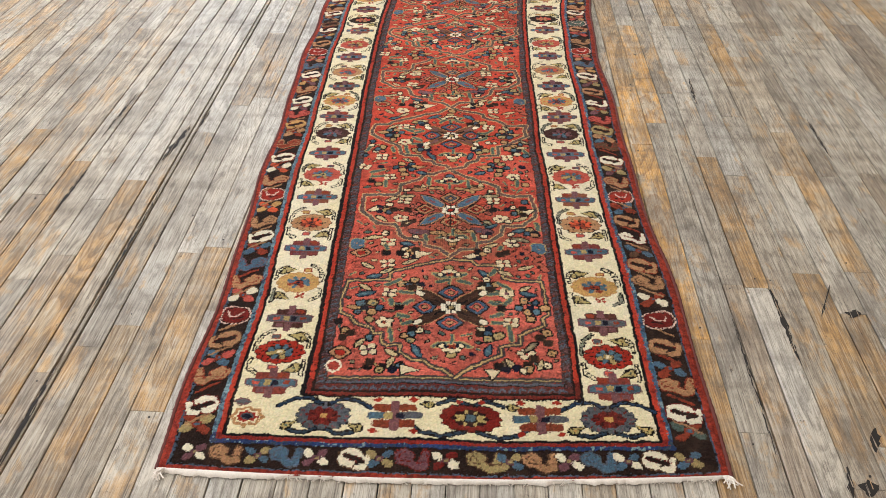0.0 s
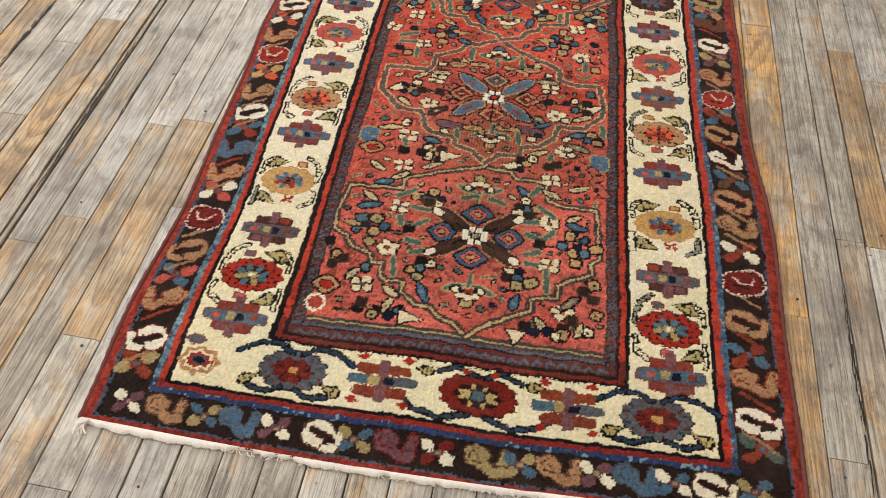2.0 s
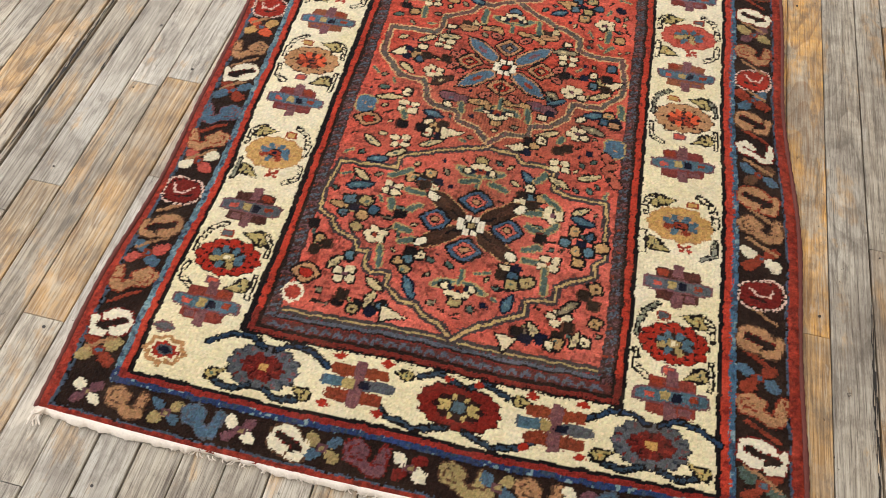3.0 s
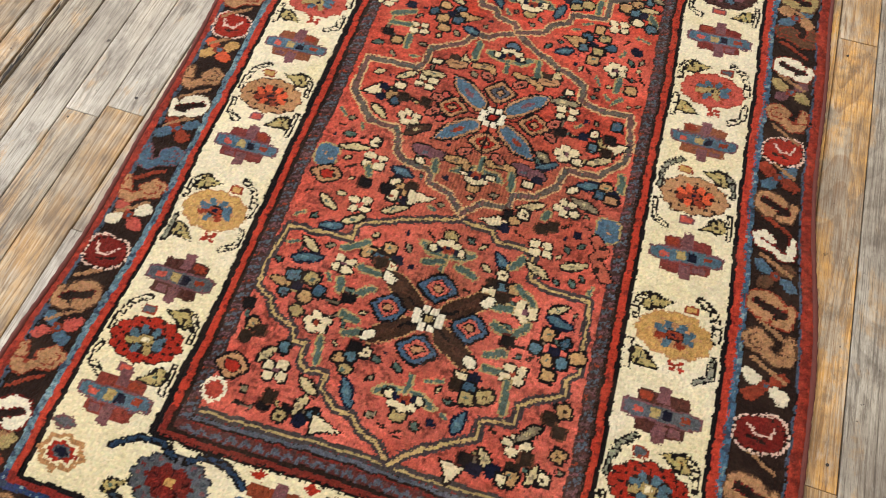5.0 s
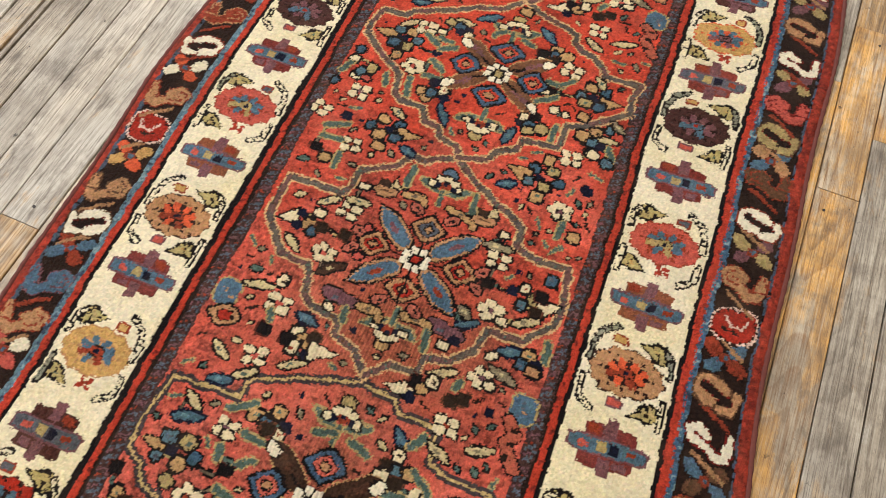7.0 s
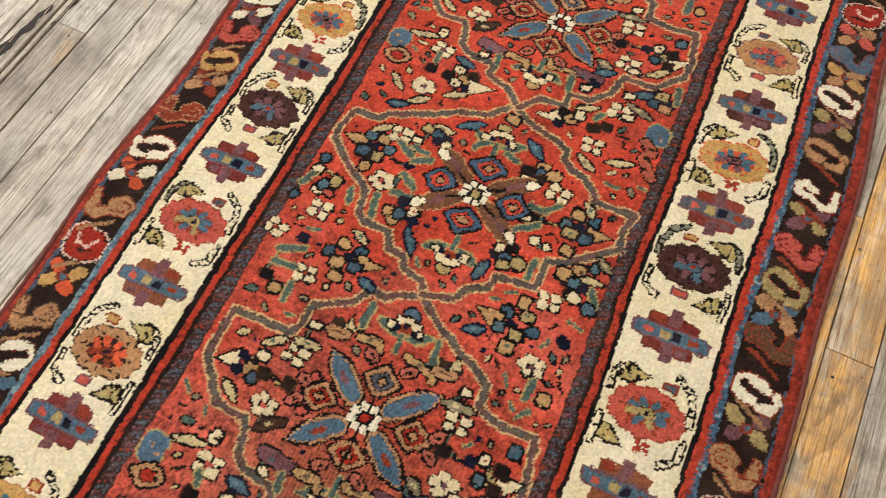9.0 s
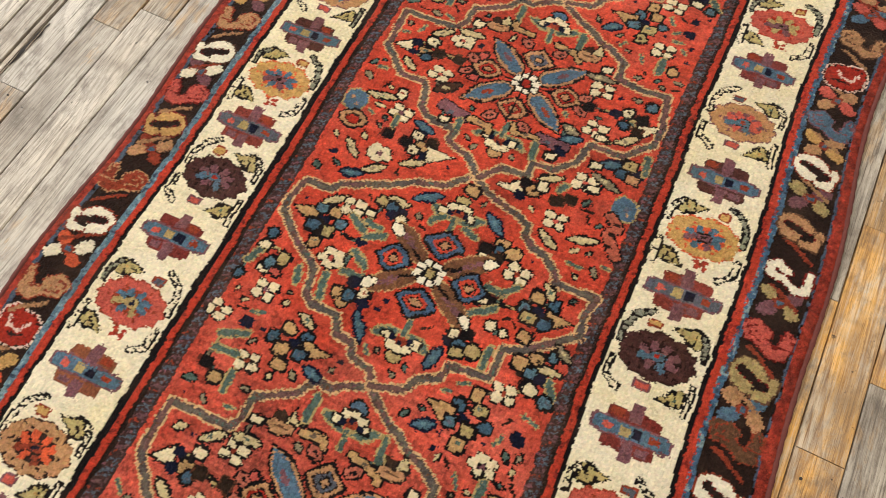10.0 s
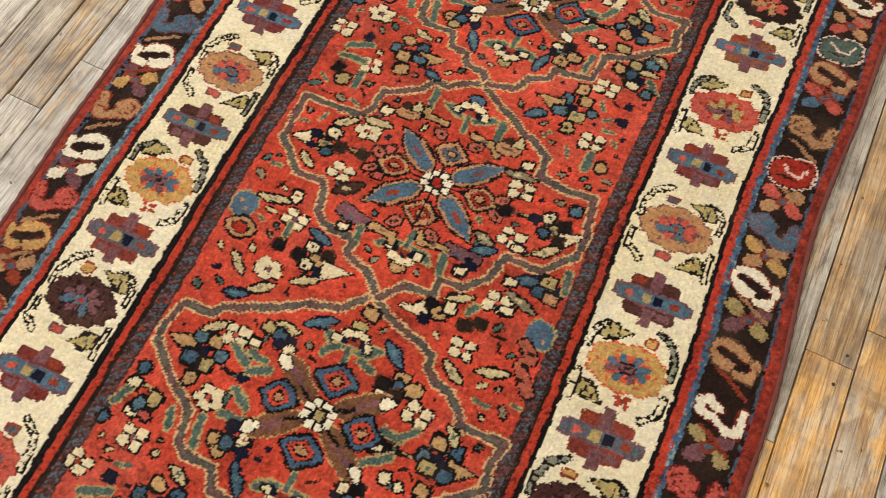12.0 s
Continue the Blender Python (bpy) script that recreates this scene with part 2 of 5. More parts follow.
def smooth_noise(step, seed):
    """Noise over the rug, soft at the given step in metres, about -1 to 1."""
    r = np.random.default_rng(seed)
    nx, ny = int((UR - UL) / step) + 3, int((VT - VB) / step) + 3
    g = r.uniform(-1, 1, (ny, nx))
    x, y = (gu - UL) / step, (gv - VB) / step
    i, j = x.astype(int), y.astype(int)
    fx, fy = x - i, y - j
    fx, fy = fx * fx * (3 - 2 * fx), fy * fy * (3 - 2 * fy)
    return (g[j, i] * (1 - fx) + g[j, i + 1] * fx) * (1 - fy) + (g[j + 1, i] * (1 - fx) + g[j + 1, i + 1] * fx) * fy


# hand-woven unevenness of every outline
pu = gu + 0.0016 * smooth_noise(0.012, 1) + 0.0011 * smooth_noise(0.004, 2) + 0.003 * smooth_noise(0.15, 3)
pv = gv + 0.0016 * smooth_noise(0.012, 4) + 0.0009 * smooth_noise(0.004, 5) + 0.003 * smooth_noise(0.15, 6)

# figures follow the knots of the weave, about 3 mm each way
knot_u, knot_v = np.floor((pu - UL) / 0.0031).astype(int) + 8, np.floor((pv - VB) / 0.0026).astype(int) + 8
knot_tone = np.random.default_rng(9).normal(0, 1, (knot_v.max() + 9, knot_u.max() + 9))[knot_v, knot_u]
knot_hue = np.random.default_rng(10).normal(0, 1, (knot_v.max() + 9, knot_u.max() + 9, 3))[knot_v, knot_u]
pu = (np.floor(pu / 0.0031) + 0.5) * 0.0031 + 0.0005 * smooth_noise(0.002, 7)
pv = (np.floor(pv / 0.0026) + 0.5) * 0.0026 + 0.0005 * smooth_noise(0.002, 8)

CREAM, RED, SALMON, BROWN, BLACK = lin(245, 233, 201), lin(202, 74, 52), lin(210, 106, 88), lin(42, 28, 22), lin(22, 16, 17)
NAVY, BLUE, TEAL, OLIVE, TAN = lin(20, 22, 42), lin(84, 112, 132), lin(84, 104, 94), lin(178, 156, 104), lin(190, 142, 100)
MAUVE, MAROON, TAUPE, RUST, GOLD = lin(124, 82, 88), lin(122, 34, 28), lin(116, 100, 82), lin(150, 62, 40), lin(206, 162, 98)
ROSE, SLATE, WHITE, BRICK, ORANGE = lin(200, 92, 78), lin(92, 96, 106), lin(244, 234, 206), lin(168, 46, 32), lin(222, 96, 58)
DUN = lin(104, 72, 50)
dye = np.zeros((NV, NU, 3))


def window(u, v, r):
    i0, i1 = int((u - r - UL) / KNOT), int((u + r - UL) / KNOT) + 2
    j0, j1 = int((v - r - VB) / KNOT), int((v + r - VB) / KNOT) + 2
    return slice(max(j0, 0), max(min(j1, NV), 0)), slice(max(i0, 0), max(min(i1, NU), 0))


def local(u, v, r, turn=0.0):
    w = window(u, v, r)
    x, y = pu[w] - u, pv[w] - v
    c, s = math.cos(radians(turn)), math.sin(radians(turn))
    return w, x * c + y * s, -x * s + y * c


def blob(u, v, a, b, fill, edge=None, p=2.0, turn=0.0, rim=0.0030):
    """A filled shape with half sizes a, b: p 1 lozenge, 2 oval, 6 block; with a rim of another dye."""
    w, x, y = local(u, v, 1.5 * max(a, b) + 0.02, turn)
    x, y = abs(x), abs(y)
    if edge is not None:
        k = 1.45 if p < 1.5 else 1.0
        dye[w][(x / (a + rim * k)) ** p + (y / (b + rim * k)) ** p < 1] = edge
    dye[w][(x / a) ** p + (y / b) ** p < 1] = fill


def rosette(u, v, a, b, n, fill, edge=None, deep=0.22, turn=0.0, rim=0.004):
    w, x, y = local(u, v, 1.5 * max(a, b) + 0.02, turn)
    ang = np.arctan2(y / b, x / a)
    k = 1 - deep * (0.5 - 0.5 * np.cos(n * ang))
    if edge is not None:
        dye[w][np.hypot(x / (a + rim), y / (b + rim)) < k] = edge
    dye[w][np.hypot(x / a, y / b) < k] = fill


def line(points, half, fill, edge=None, rim=0.0028):
    """A band along a run of points."""
    us, vs = [p[0] for p in points], [p[1] for p in points]
    cu, cv = (min(us) + max(us)) / 2, (min(vs) + max(vs)) / 2
    r = max(max(us) - min(us), max(vs) - min(vs)) / 2 + half + 0.015
    w, x, y = local(cu, cv, r)
    far = np.full(x.shape, 9.0)
    for (a, b), (c, d) in zip(points, points[1:]):
        ax, ay, dx, dy = a - cu, b - cv, c - a, d - b
        t = np.clip(((x - ax) * dx + (y - ay) * dy) / max(dx * dx + dy * dy, 1e-9), 0, 1)
        far = np.minimum(far, np.hypot(x - ax - t * dx, y - ay - t * dy))
    if edge is not None:
        dye[w][far < half + rim] = edge
    dye[w][far < half] = fill


def tri(u, v, a, b, fill, edge=None, turn=0.0, rim=0.004):
    """A triangle that points along its own +y."""
    w, x, y = local(u, v, 1.6 * max(a, b) + 0.02, turn)
    if edge is not None:
        dye[w][(y > -b - rim) & (abs(x) / (a + 1.6 * rim) < (b + 2 * rim - y) / (2 * b + 2 * rim))] = edge
    dye[w][(y > -b) & (abs(x) / a < (b - y) / (2 * b))] = fill


# ---- stripes of ground, one width for each side ----
LEVELS = np.arange(13.0)
SIDE_L = [0, .014, .019, .080, .088, .097, .104, .225, .233, .244, .249, .268, .268]
SIDE_R = [0, .015, .020, .084, .092, .102, .110, .229, .236, .246, .250, .267, .267]
END = [0, .0075, .011, .060, .068, .075, .081, .170, .175, .182, .186, .201, .212]
lev = np.minimum(np.minimum(np.interp(pu - UL, SIDE_L, LEVELS), np.interp(UR - pu, SIDE_R, LEVELS)),
                 np.minimum(np.interp(pv - VB, END, LEVELS), np.interp(VT - pv, END, LEVELS)))
lev[gv < VB + 0.004] = 0.1
lev[gv > VT - 0.004] = 0.1
for k, col in enumerate((BRICK, lin(74, 86, 102), lin(42, 27, 21), lin(72, 104, 130), lin(186, 64, 44), BLACK, CREAM, BLACK, lin(184, 62, 42), BROWN, lin(70, 48, 44), lin(160, 56, 42))):
    dye[(lev >= k) & (lev < k + 1)] = col
ends = (np.minimum(pv - VB, VT - pv) < END[6])
dye[(lev >= 3) & (lev < 4) & (gu < 0) & ~ends] = lin(98, 124, 136)
dye[(lev >= 0) & (lev < 1)] = lin(172, 64, 46)
dye[(lev >= 3) & (lev < 4) & ends] = lin(44, 62, 104)
dye[(lev >= 4) & (lev < 5) & ends] = lin(136, 42, 34)
dye[(lev >= 8) & (lev < 9) & (np.minimum(pv - VB, VT - pv) < END[12])] = lin(120, 44, 34)
dye[(lev >= 11) & (lev < 12)] = lin(126, 44, 36)
dye[(lev >= 10) & (lev < 11) & (np.minimum(pv - VB, VT - pv) < END[11])] = lin(98, 50, 44)
speck = smooth_noise(0.0045, 41) + 0.5 * smooth_noise(0.02, 42)
for k, col, least in ((1, BLACK, 0.50), (3, lin(60, 74, 92), 0.45), (4, lin(150, 46, 36), 0.55), (8, lin(128, 44, 34), 0.60), (10, lin(92, 60, 56), 0.40)):
    dye[(lev >= k) & (lev < k + 1) & (speck > least)] = col
dye[(lev >= 3) & (lev < 4) & (speck < -0.62)] = lin(132, 156, 160)
field = lev >= 12
fade = np.clip((gv + 0.05) / 0.75, 0, 1)[..., None]
fade = np.clip(fade + 0.30 * smooth_noise(0.13, 13)[..., None] + 0.22 * smooth_noise(0.03, 14)[..., None], 0, 1)
band_r = np.random.default_rng(15)
rows_of = np.convolve(band_r.normal(0, 1, NV + 8), np.ones(3) / 3, "valid")[:NV, None] * (0.6 + 0.4 * smooth_noise(0.09, 16))
lots = 0.16 * smooth_noise(0.11, 11) + 0.15 * smooth_noise(0.025, 12) + 0.18 * smooth_noise(0.006, 17) + 0.20 * rows_of
ground = (np.array(SALMON) * (1 - fade) + np.array(RED) * fade) * (1 + lots[..., None])
low = np.clip((-0.188 - gv) / 0.012, 0, 1)[..., None]
ground = ground * (1 - low) + np.array(lin(122, 46, 36)) * low * (1 + lots[..., None])
dye[field] = ground[field]
# worn bands where the pile is low and the foundation shows through
wear = np.exp(-((gv - 0.235) / 0.095) ** 2) * np.clip(1.15 - abs(gu - 0.01) / 0.20, 0, 1) * 0.66
wear += np.exp(-((gv - 0.03) / 0.07) ** 2) * np.clip(1 - abs(gu) / 0.10, 0, 1) * 0.55
dye[field] = (dye * (1 - wear[..., None]) + np.array(lin(146, 96, 66)) * wear[..., None])[field]
# dark flecks where the old pile of the near end has worn thin
fleck = np.clip((0.75 * smooth_noise(0.0034, 43) + 0.5 * smooth_noise(0.012, 44) + 0.35 * smooth_noise(0.05, 45) - 0.30) * 3, 0, 1)
fleck *= np.interp(gv, (-0.2, 0.30, 0.75, 1.2), (0.62, 0.52, 0.30, 0.20))
dye[field] = (dye * (1 - fleck[..., None]) + np.array(lin(72, 32, 26)) * fleck[..., None])[field]
bare = dye.copy()
# ribs of the foundation in the worn places, shade of their grooves put into the dye
rib_shade = (1 - 0.55 * wear * (np.sin(gu * 2 * math.pi / 0.0052) > 0))[..., None]
# two thin lines across the foot of the field
for s0, up in ((VB + 0.217, -1), (VT - 0.217, 1)):
    line([(-0.240, s0), (0.210, s0)], 0.0015, OLIVE, lin(72, 64, 62), 0.0042)
    line([(-0.245, s0 + 0.010 * up), (0.213, s0 + 0.010 * up)], 0.0022, SLATE, BROWN, 0.0016)

# small running s-figures in the guard between field and border
FU0, FU1 = UL + 0.258, UR - 0.258
n = 0
for v in np.arange(-0.205, VT - 0.21, 0.014):
    for u in (FU0, FU1):
        col, other = ((lin(88, 98, 108), MAUVE), (lin(112, 78, 80), SLATE), (lin(84, 92, 102), RUST))[n % 3]
        line([(u - .006, v - .004), (u - .001, v + .001), (u + .001, v - .002), (u + .006, v + .004)], .0014, col)
        blob(u - .006, v + .004, .0021, .0016, other, None, 2, 30)
        blob(u + .006, v - .004, .0021, .0016, col, None, 2, -30)
        blob(u + rng.uniform(-.004, .004), v + .007, .0024, .0014, other, None, 2)
        n += 1
for u in np.arange(-0.245, 0.215, 0.019):
    for v in (VB + 0.193, VT - 0.193):
        col = (SLATE, BLUE, SLATE, MAUVE)[n % 4]
        line([(u - 0.006, v - 0.003), (u, v + 0.003), (u + 0.006, v - 0.002)], 0.0026, col)
        n += 1

# ---- outer border: hooks, shields and small crosses on dark brown ----
SOOT = lin(40, 26, 21)


def muted(c, k=0.24):
    """A dye as it has sunk into the dark border."""
    return tuple(x * (1 - k) + y * k for x, y in zip(c, SOOT))


def hook(u, v, kind, col, edge, side=1, k=1.0):
    """Figures of the dark border. h: a curled ring with a tail; n: a ribbon bent like a two; s: a red shield in a bright dotted rim."""
    x, y = side * k * 1.08, k * 0.92
    if kind == "s":
        edge = lin(234, 200, 180)
        for du, dv, a, b in ((0, 0, .0265, .0205), (.010, .006, .015, .018)):
            blob(u + du * x, v + dv, a * k, b * k, col, edge, 2.6, 0, .0030)
        blob(u, v, .0255 * k, .0195 * k, col, None, 2.6)
        for i in range(22):
            t = 2 * math.pi * i / 22
            blob(u + .0275 * k * math.cos(t), v + .0215 * k * math.sin(t), .0022, .0018, SOOT, None, 2)
        line([(u - .012 * x, v + .010 * y), (u - .004 * x, v - .002 * y), (u + .010 * x, v - .002 * y), (u + .014 * x, v + .012 * y)], .0018, edge)
        line([(u - .013 * x, v - .006 * y), (u + .006 * x, v - .010 * y)], .0017, SOOT)
        return
    if kind == "h":
        k *= 1.08
        x, y = side * k, k
        blob(u - .005 * x, v + .001, .0205 * k, .0170 * k, col, edge, 2.3, -12 * side, .0024)
        line([(u + .006 * x, v - .015 * y), (u + .017 * x, v - .016 * y), (u + .022 * x, v + .002 * y)], .0050 * k, col, edge, .0022)
        line([(u - .014 * x, v + .005 * y), (u - .004 * x, v + .001 * y), (u + .013 * x, v - .005 * y)], .0042 * k, SOOT, MAROON, .0012)
        line([(u + .004 * x, v - .009 * y), (u + .015 * x, v - .006 * y)], .0026 * k, SOOT)
        return
    pale = sum(col) > 1.6
    pts = [(-.002, .007), (-.012, .015), (-.021, .010), (-.018, -.001), (-.004, -.005), (.010, -.016), (.020, -.013), (.022, .012)]
    line([(u + a * x, v + b * y) for a, b in pts], (.0047 if pale else .0062) * k, col, MAROON if pale else edge, .0020)
    if not pale:
        tri(u + .020 * x, v + .008 * y, .0085 * k, .011 * k, col, edge, 0.0, .0018)
        line([(u + a * x, v + b * y) for a, b in pts[1:5]], .0012, edge)


def small_cross(u, v, a, b, c, d, size=0.046, side=1):
    """Four small leaves set crosswise round a little heart."""
    r = size / 0.046
    for x, y, col, t in ((-.013, .008, a, -35), (.013, -.007, a, -35), (.011, .009, b, 30), (-.010, -.009, b, 30)):
        blob(u + side * x * r + rng.uniform(-.001, .001), v + y * r, .0098 * r, .0066 * r, col, None, rng.uniform(1.5, 3), t * side)
    blob(u, v, .0062 * r, .0052 * r, d, None, 3)
    blob(u + .001, v, .0030 * r, .0026 * r, c, None, 3)


OU_R, OU_L = 0.428, -0.466
right_run = [(-.313, "x", TEAL, RUST), (-.272, "h", WHITE, MAROON), (-.208, "n", TAN, RUST), (-.163, "x", BLUE, RUST), (-.105, "h", TAN, DUN),
             (-.030, "s", MAROON, ROSE), (.034, "x", CREAM, RUST), (.088, "n", TAN, DUN), (.142, "h", TAN, RUST), (.190, "x", BLUE, DUN),
             (.239, "n", WHITE, RUST), (.305, "h", TAN, DUN), (.355, "x", RUST, BLUE), (.402, "s", BRICK, ROSE), (.466, "n", TAN, RUST),
             (.519, "x", OLIVE, MAUVE), (.568, "h", WHITE, RUST), (.640, "n", DUN, RUST), (.680, "x", TAN, BLUE), (.722, "h", OLIVE, DUN),
             (.778, "n", ROSE, MAROON), (.834, "x", OLIVE, MAUVE), (.875, "n", WHITE, RUST)]
right_more = [(.950, "h", TAN, DUN), (1.004, "x", OLIVE, MAUVE), (1.052, "h", WHITE, RUST), (1.098, "x", GOLD, TAN), (1.138, "n", BLUE, MAUVE),
              (1.187, "x", ROSE, TAN), (1.235, "s", BRICK, WHITE), (1.308, "n", TAN, DUN), (1.370, "x", ROSE, BLUE), (1.413, "h", TAN, RUST),
              (1.467, "s", TEAL, ROSE), (1.521, "x", TAN, ROSE), (1.575, "h", WHITE, RUST)]
left_run = [(-.315, "x", OLIVE, RUST), (-.272, "h", WHITE, MAROON), (-.197, "n", TAN, RUST), (-.150, "x", ROSE, BLUE), (-.098, "h", TAN, DUN),
            (-.030, "s", MAROON, ROSE), (.033, "x", CREAM, ROSE), (.076, "n", TAN, RUST), (.135, "n", BLUE, MAUVE), (.189, "x", BLUE, RUST),
            (.234, "h", WHITE, DUN), (.290, "n", TAN, DUN), (.350, "x", GOLD, ORANGE), (.402, "s", BRICK, WHITE), (.463, "n", TAN, RUST),
            (.521, "x", CREAM, ORANGE), (.572, "h", WHITE, RUST), (.644, "n", RUST, TAN), (.705, "x", TAN, RUST), (.751, "h", GOLD, MAROON),
            (.809, "n", ROSE, MAROON), (.854, "x", CREAM, MAUVE), (.897, "h", WHITE, DUN)]
left_more = [(.965, "n", TAN, RUST), (1.015, "x", GOLD, MAUVE), (1.062, "h", WHITE, RUST), (1.125, "n", BLUE, MAUVE), (1.180, "x", ROSE, TAN),
             (1.235, "s", BRICK, WHITE), (1.305, "h", TAN, DUN), (1.365, "x", GOLD, BLUE), (1.420, "n", WHITE, RUST), (1.480, "h", DUN, TAN),
             (1.535, "x", BLUE, TAN), (1.585, "h", WHITE, RUST)]
far_run = [(1.62 + 0.054 * i, ("n", "x", "h", "n", "x", "s")[i % 6], (TAN, GOLD, WHITE, ROSE, OLIVE, BRICK)[i % 6], (RUST, BLUE, RUST, DUN, MAUVE, WHITE)[i % 6])
           for i in range(12)]
for side, u, runs in ((1, OU_R, (right_run, right_more, far_run)), (-1, OU_L, (left_run, left_more, far_run))):
    for run in runs:
        for v, kind, a, b in run:
            du = rng.uniform(-.002, .002)
            a, b = (a if a is WHITE else muted(a, 0.08)), (b if b is WHITE else muted(b, 0.10))
            if kind == "x":
                small_cross(u + du, v, a, b, muted(BLUE), muted(RUST, 0.2), 0.062, side)
            else:
                line([(u - .018 * side, v - .019), (u - .002 * side, v - .028), (u + .022 * side, v - .044)], 0.0028, (muted(TAN), muted(RUST, 0.1))[rng.integers(2)])
                hook(u + du, v, kind, a, b, side, 1.12)
foot = [(-.458, "x", CREAM, MAUVE), (-.401, "h", TAN, DUN), (-.342, "x", BLUE, OLIVE), (-.290, "n", BLUE, SLATE), (-.234, "x", CREAM, MAUVE),
        (-.166, "h", CREAM, DUN), (-.121, "x", OLIVE, BLUE), (-.066, "n", MAUVE, MAROON), (-.008, "x", CREAM, MAROON), (.058, "h", OLIVE, DUN),
        (.103, "x", BLUE, OLIVE), (.155, "h", TAN, DUN), (.207, "x", CREAM, MAUVE), (.258, "n", BLUE, SLATE), (.309, "x", CREAM, BLUE),
        (.363, "h", CREAM, DUN), (.415, "x", OLIVE, BLUE)]
for u, kind, a, b in foot:
    for v in (VB + 0.036, VT - 0.036):
        c, d = (a if a in (CREAM, WHITE) else muted(a, 0.12)), muted(b, 0.12)
        if kind == "x":
            small_cross(u, v, c, d, muted(OLIVE), muted(MAUVE, 0.3), 0.050)
        else:
            hook(u, v, "n" if kind == "h" and sum(a) < 1.6 else kind, c, d, 1, 1.02)

# ---- cream border: rosettes and stepped crosses, with leaves and black vines between ----
CU_R, CU_L = 0.3110, -0.3490


def border_rosette(u, v, outer, ring, heart, dot, edge=None, a=0.047, b=0.031, turn=0.0):
    """An oval rosette: scalloped rim with dark knots in it, a ring of petals in two dyes, and a heart."""
    rosette(u, v, a, b, 12, outer, edge or lin(60, 34, 28), 0.08, turn, 0.0020)
    for i in range(24):
        t = 2 * math.pi * i / 24
        k = 0.86 if i % 2 else 0.70
        if (edge is None and (outer is BRICK or i % 3 == 0)) or i % 4 == 0:
            blob(u + a * k * math.cos(t), v + b * k * math.sin(t), .0028, .0017, edge or lin(44, 24, 22), None, 3, math.degrees(t) + 40)
    rosette(u, v, a * 0.60, b * 0.56, 8, lin(46, 28, 26) if edge is None else edge, None, 0.12, turn)
    for i in range(8):
        t = math.pi * (i + .5) / 4
        blob(u + a * .40 * math.cos(t), v + b * .37 * math.sin(t), a * .17, b * .15, ring if math.sin(t) > -.3 or i % 2 else heart, None, 2.2, math.degrees(t))
    blob(u, v, a * 0.20, b * 0.18, heart, BROWN, 3, turn, .0014)
    blob(u, v, 0.0036, 0.0032, dot, None, 4)


def border_cross(u, v, side, bar, post, wing, turn=0.0):
    c, s = math.cos(radians(turn)), math.sin(radians(turn))

    def q(x, y, a, b, col, edge=None):
        blob(u + x * c - y * s, v + x * s + y * c, a, b, col, edge, 6, turn, 0.003)
    q(0, 0.0185, 0.033, 0.0085, wing)
    q(0, -0.0185, 0.033, 0.0085, wing)
    q(-0.020 * side, 0.020, 0.008, 0.005, RUST)
    q(0.018 * side, -0.020, 0.008, 0.005, MAUVE)
    q(0, 0, 0.048, 0.0085, bar, MAUVE)
    q(0, 0.025, 0.0085, 0.012, post)
    q(0, -0.025, 0.0085, 0.012, post)
    q(-0.008, 0, 0.0065, 0.006, OLIVE)
    q(0.008, 0, 0.0065, 0.006, NAVY)
    q(0.030, 0.001, 0.006, 0.004, RUST)
    q(-0.030, -0.001, 0.006, 0.004, ROSE)


def leaf(u, v, turn, size=0.021, fill=None):
    """Bell-shaped leaf with a stepped black outline."""
    fill = fill or lin(190, 172, 116)
    c, s = math.cos(radians(turn)), math.sin(radians(turn))
    blob(u, v, size * .62, size * .50, fill, BLACK, 2, turn, 0.0022)
    tri(u + size * .62 * c, v + size * .62 * s, size * .40, size * .55, fill, BLACK, turn - 90, 0.0022)
    blob(u - size * .55 * c, v - size * .55 * s, size * .16, size * .34, BLACK, None, 3, turn)
    for i in range(4):
        a = rng.uniform(0, 6.28)
        blob(u + size * .55 * math.cos(a), v + size * .45 * math.sin(a), .0022, .0018, BLACK, None, 4)
    blob(u + size * .1 * c, v + size * .1 * s, .003, .0016, (TEAL, BROWN, GOLD)[rng.integers(3)], None, 3, turn)


def vine(points, core=None):
    """A thin double black line with a stepped outline."""
    line(points, 0.0052, BLACK)
    line(points, 0.0027, core or (CREAM, lin(150, 150, 132), CREAM)[rng.integers(3)])
    for (a, b), (c, d) in zip(points, points[1:]):
        for t in np.arange(0, 1, 0.5):
            blob(a + (c - a) * t + rng.uniform(-.003, .003), b + (d - b) * t + rng.uniform(-.002, .002), 0.0040, 0.0014, BLACK, None, 4, rng.uniform(-30, 30))


ROSE_AT = [-.133, .071, .285, .487, .699, .889, 1.086, 1.296, 1.510, 1.724, 1.938, 2.152, 2.366]
CROSS_AT = [-.214, -.040, .188, .388, .597, .794, .984, 1.197, 1.412, 1.617, 1.831, 2.045, 2.259, 2.473]
ROSES = [(BRICK, BLUE, OLIVE, CREAM, None), (GOLD, BLUE, RUST, NAVY, TAN), (TAN, ORANGE, RUST, NAVY, None), (ROSE, BLUE, OLIVE, NAVY, RUST),
         (lin(78, 48, 44), MAUVE, BLUE, BRICK, None), (GOLD, BLUE, MAUVE, BROWN, ORANGE), (TAN, ROSE, BLUE, RUST, MAUVE), (ROSE, OLIVE, MAUVE, BROWN, BRICK),
         (BROWN, ROSE, TAN, BRICK, None), (GOLD, MAUVE, BLUE, NAVY, RUST), (BRICK, TAN, BLUE, NAVY, None)]
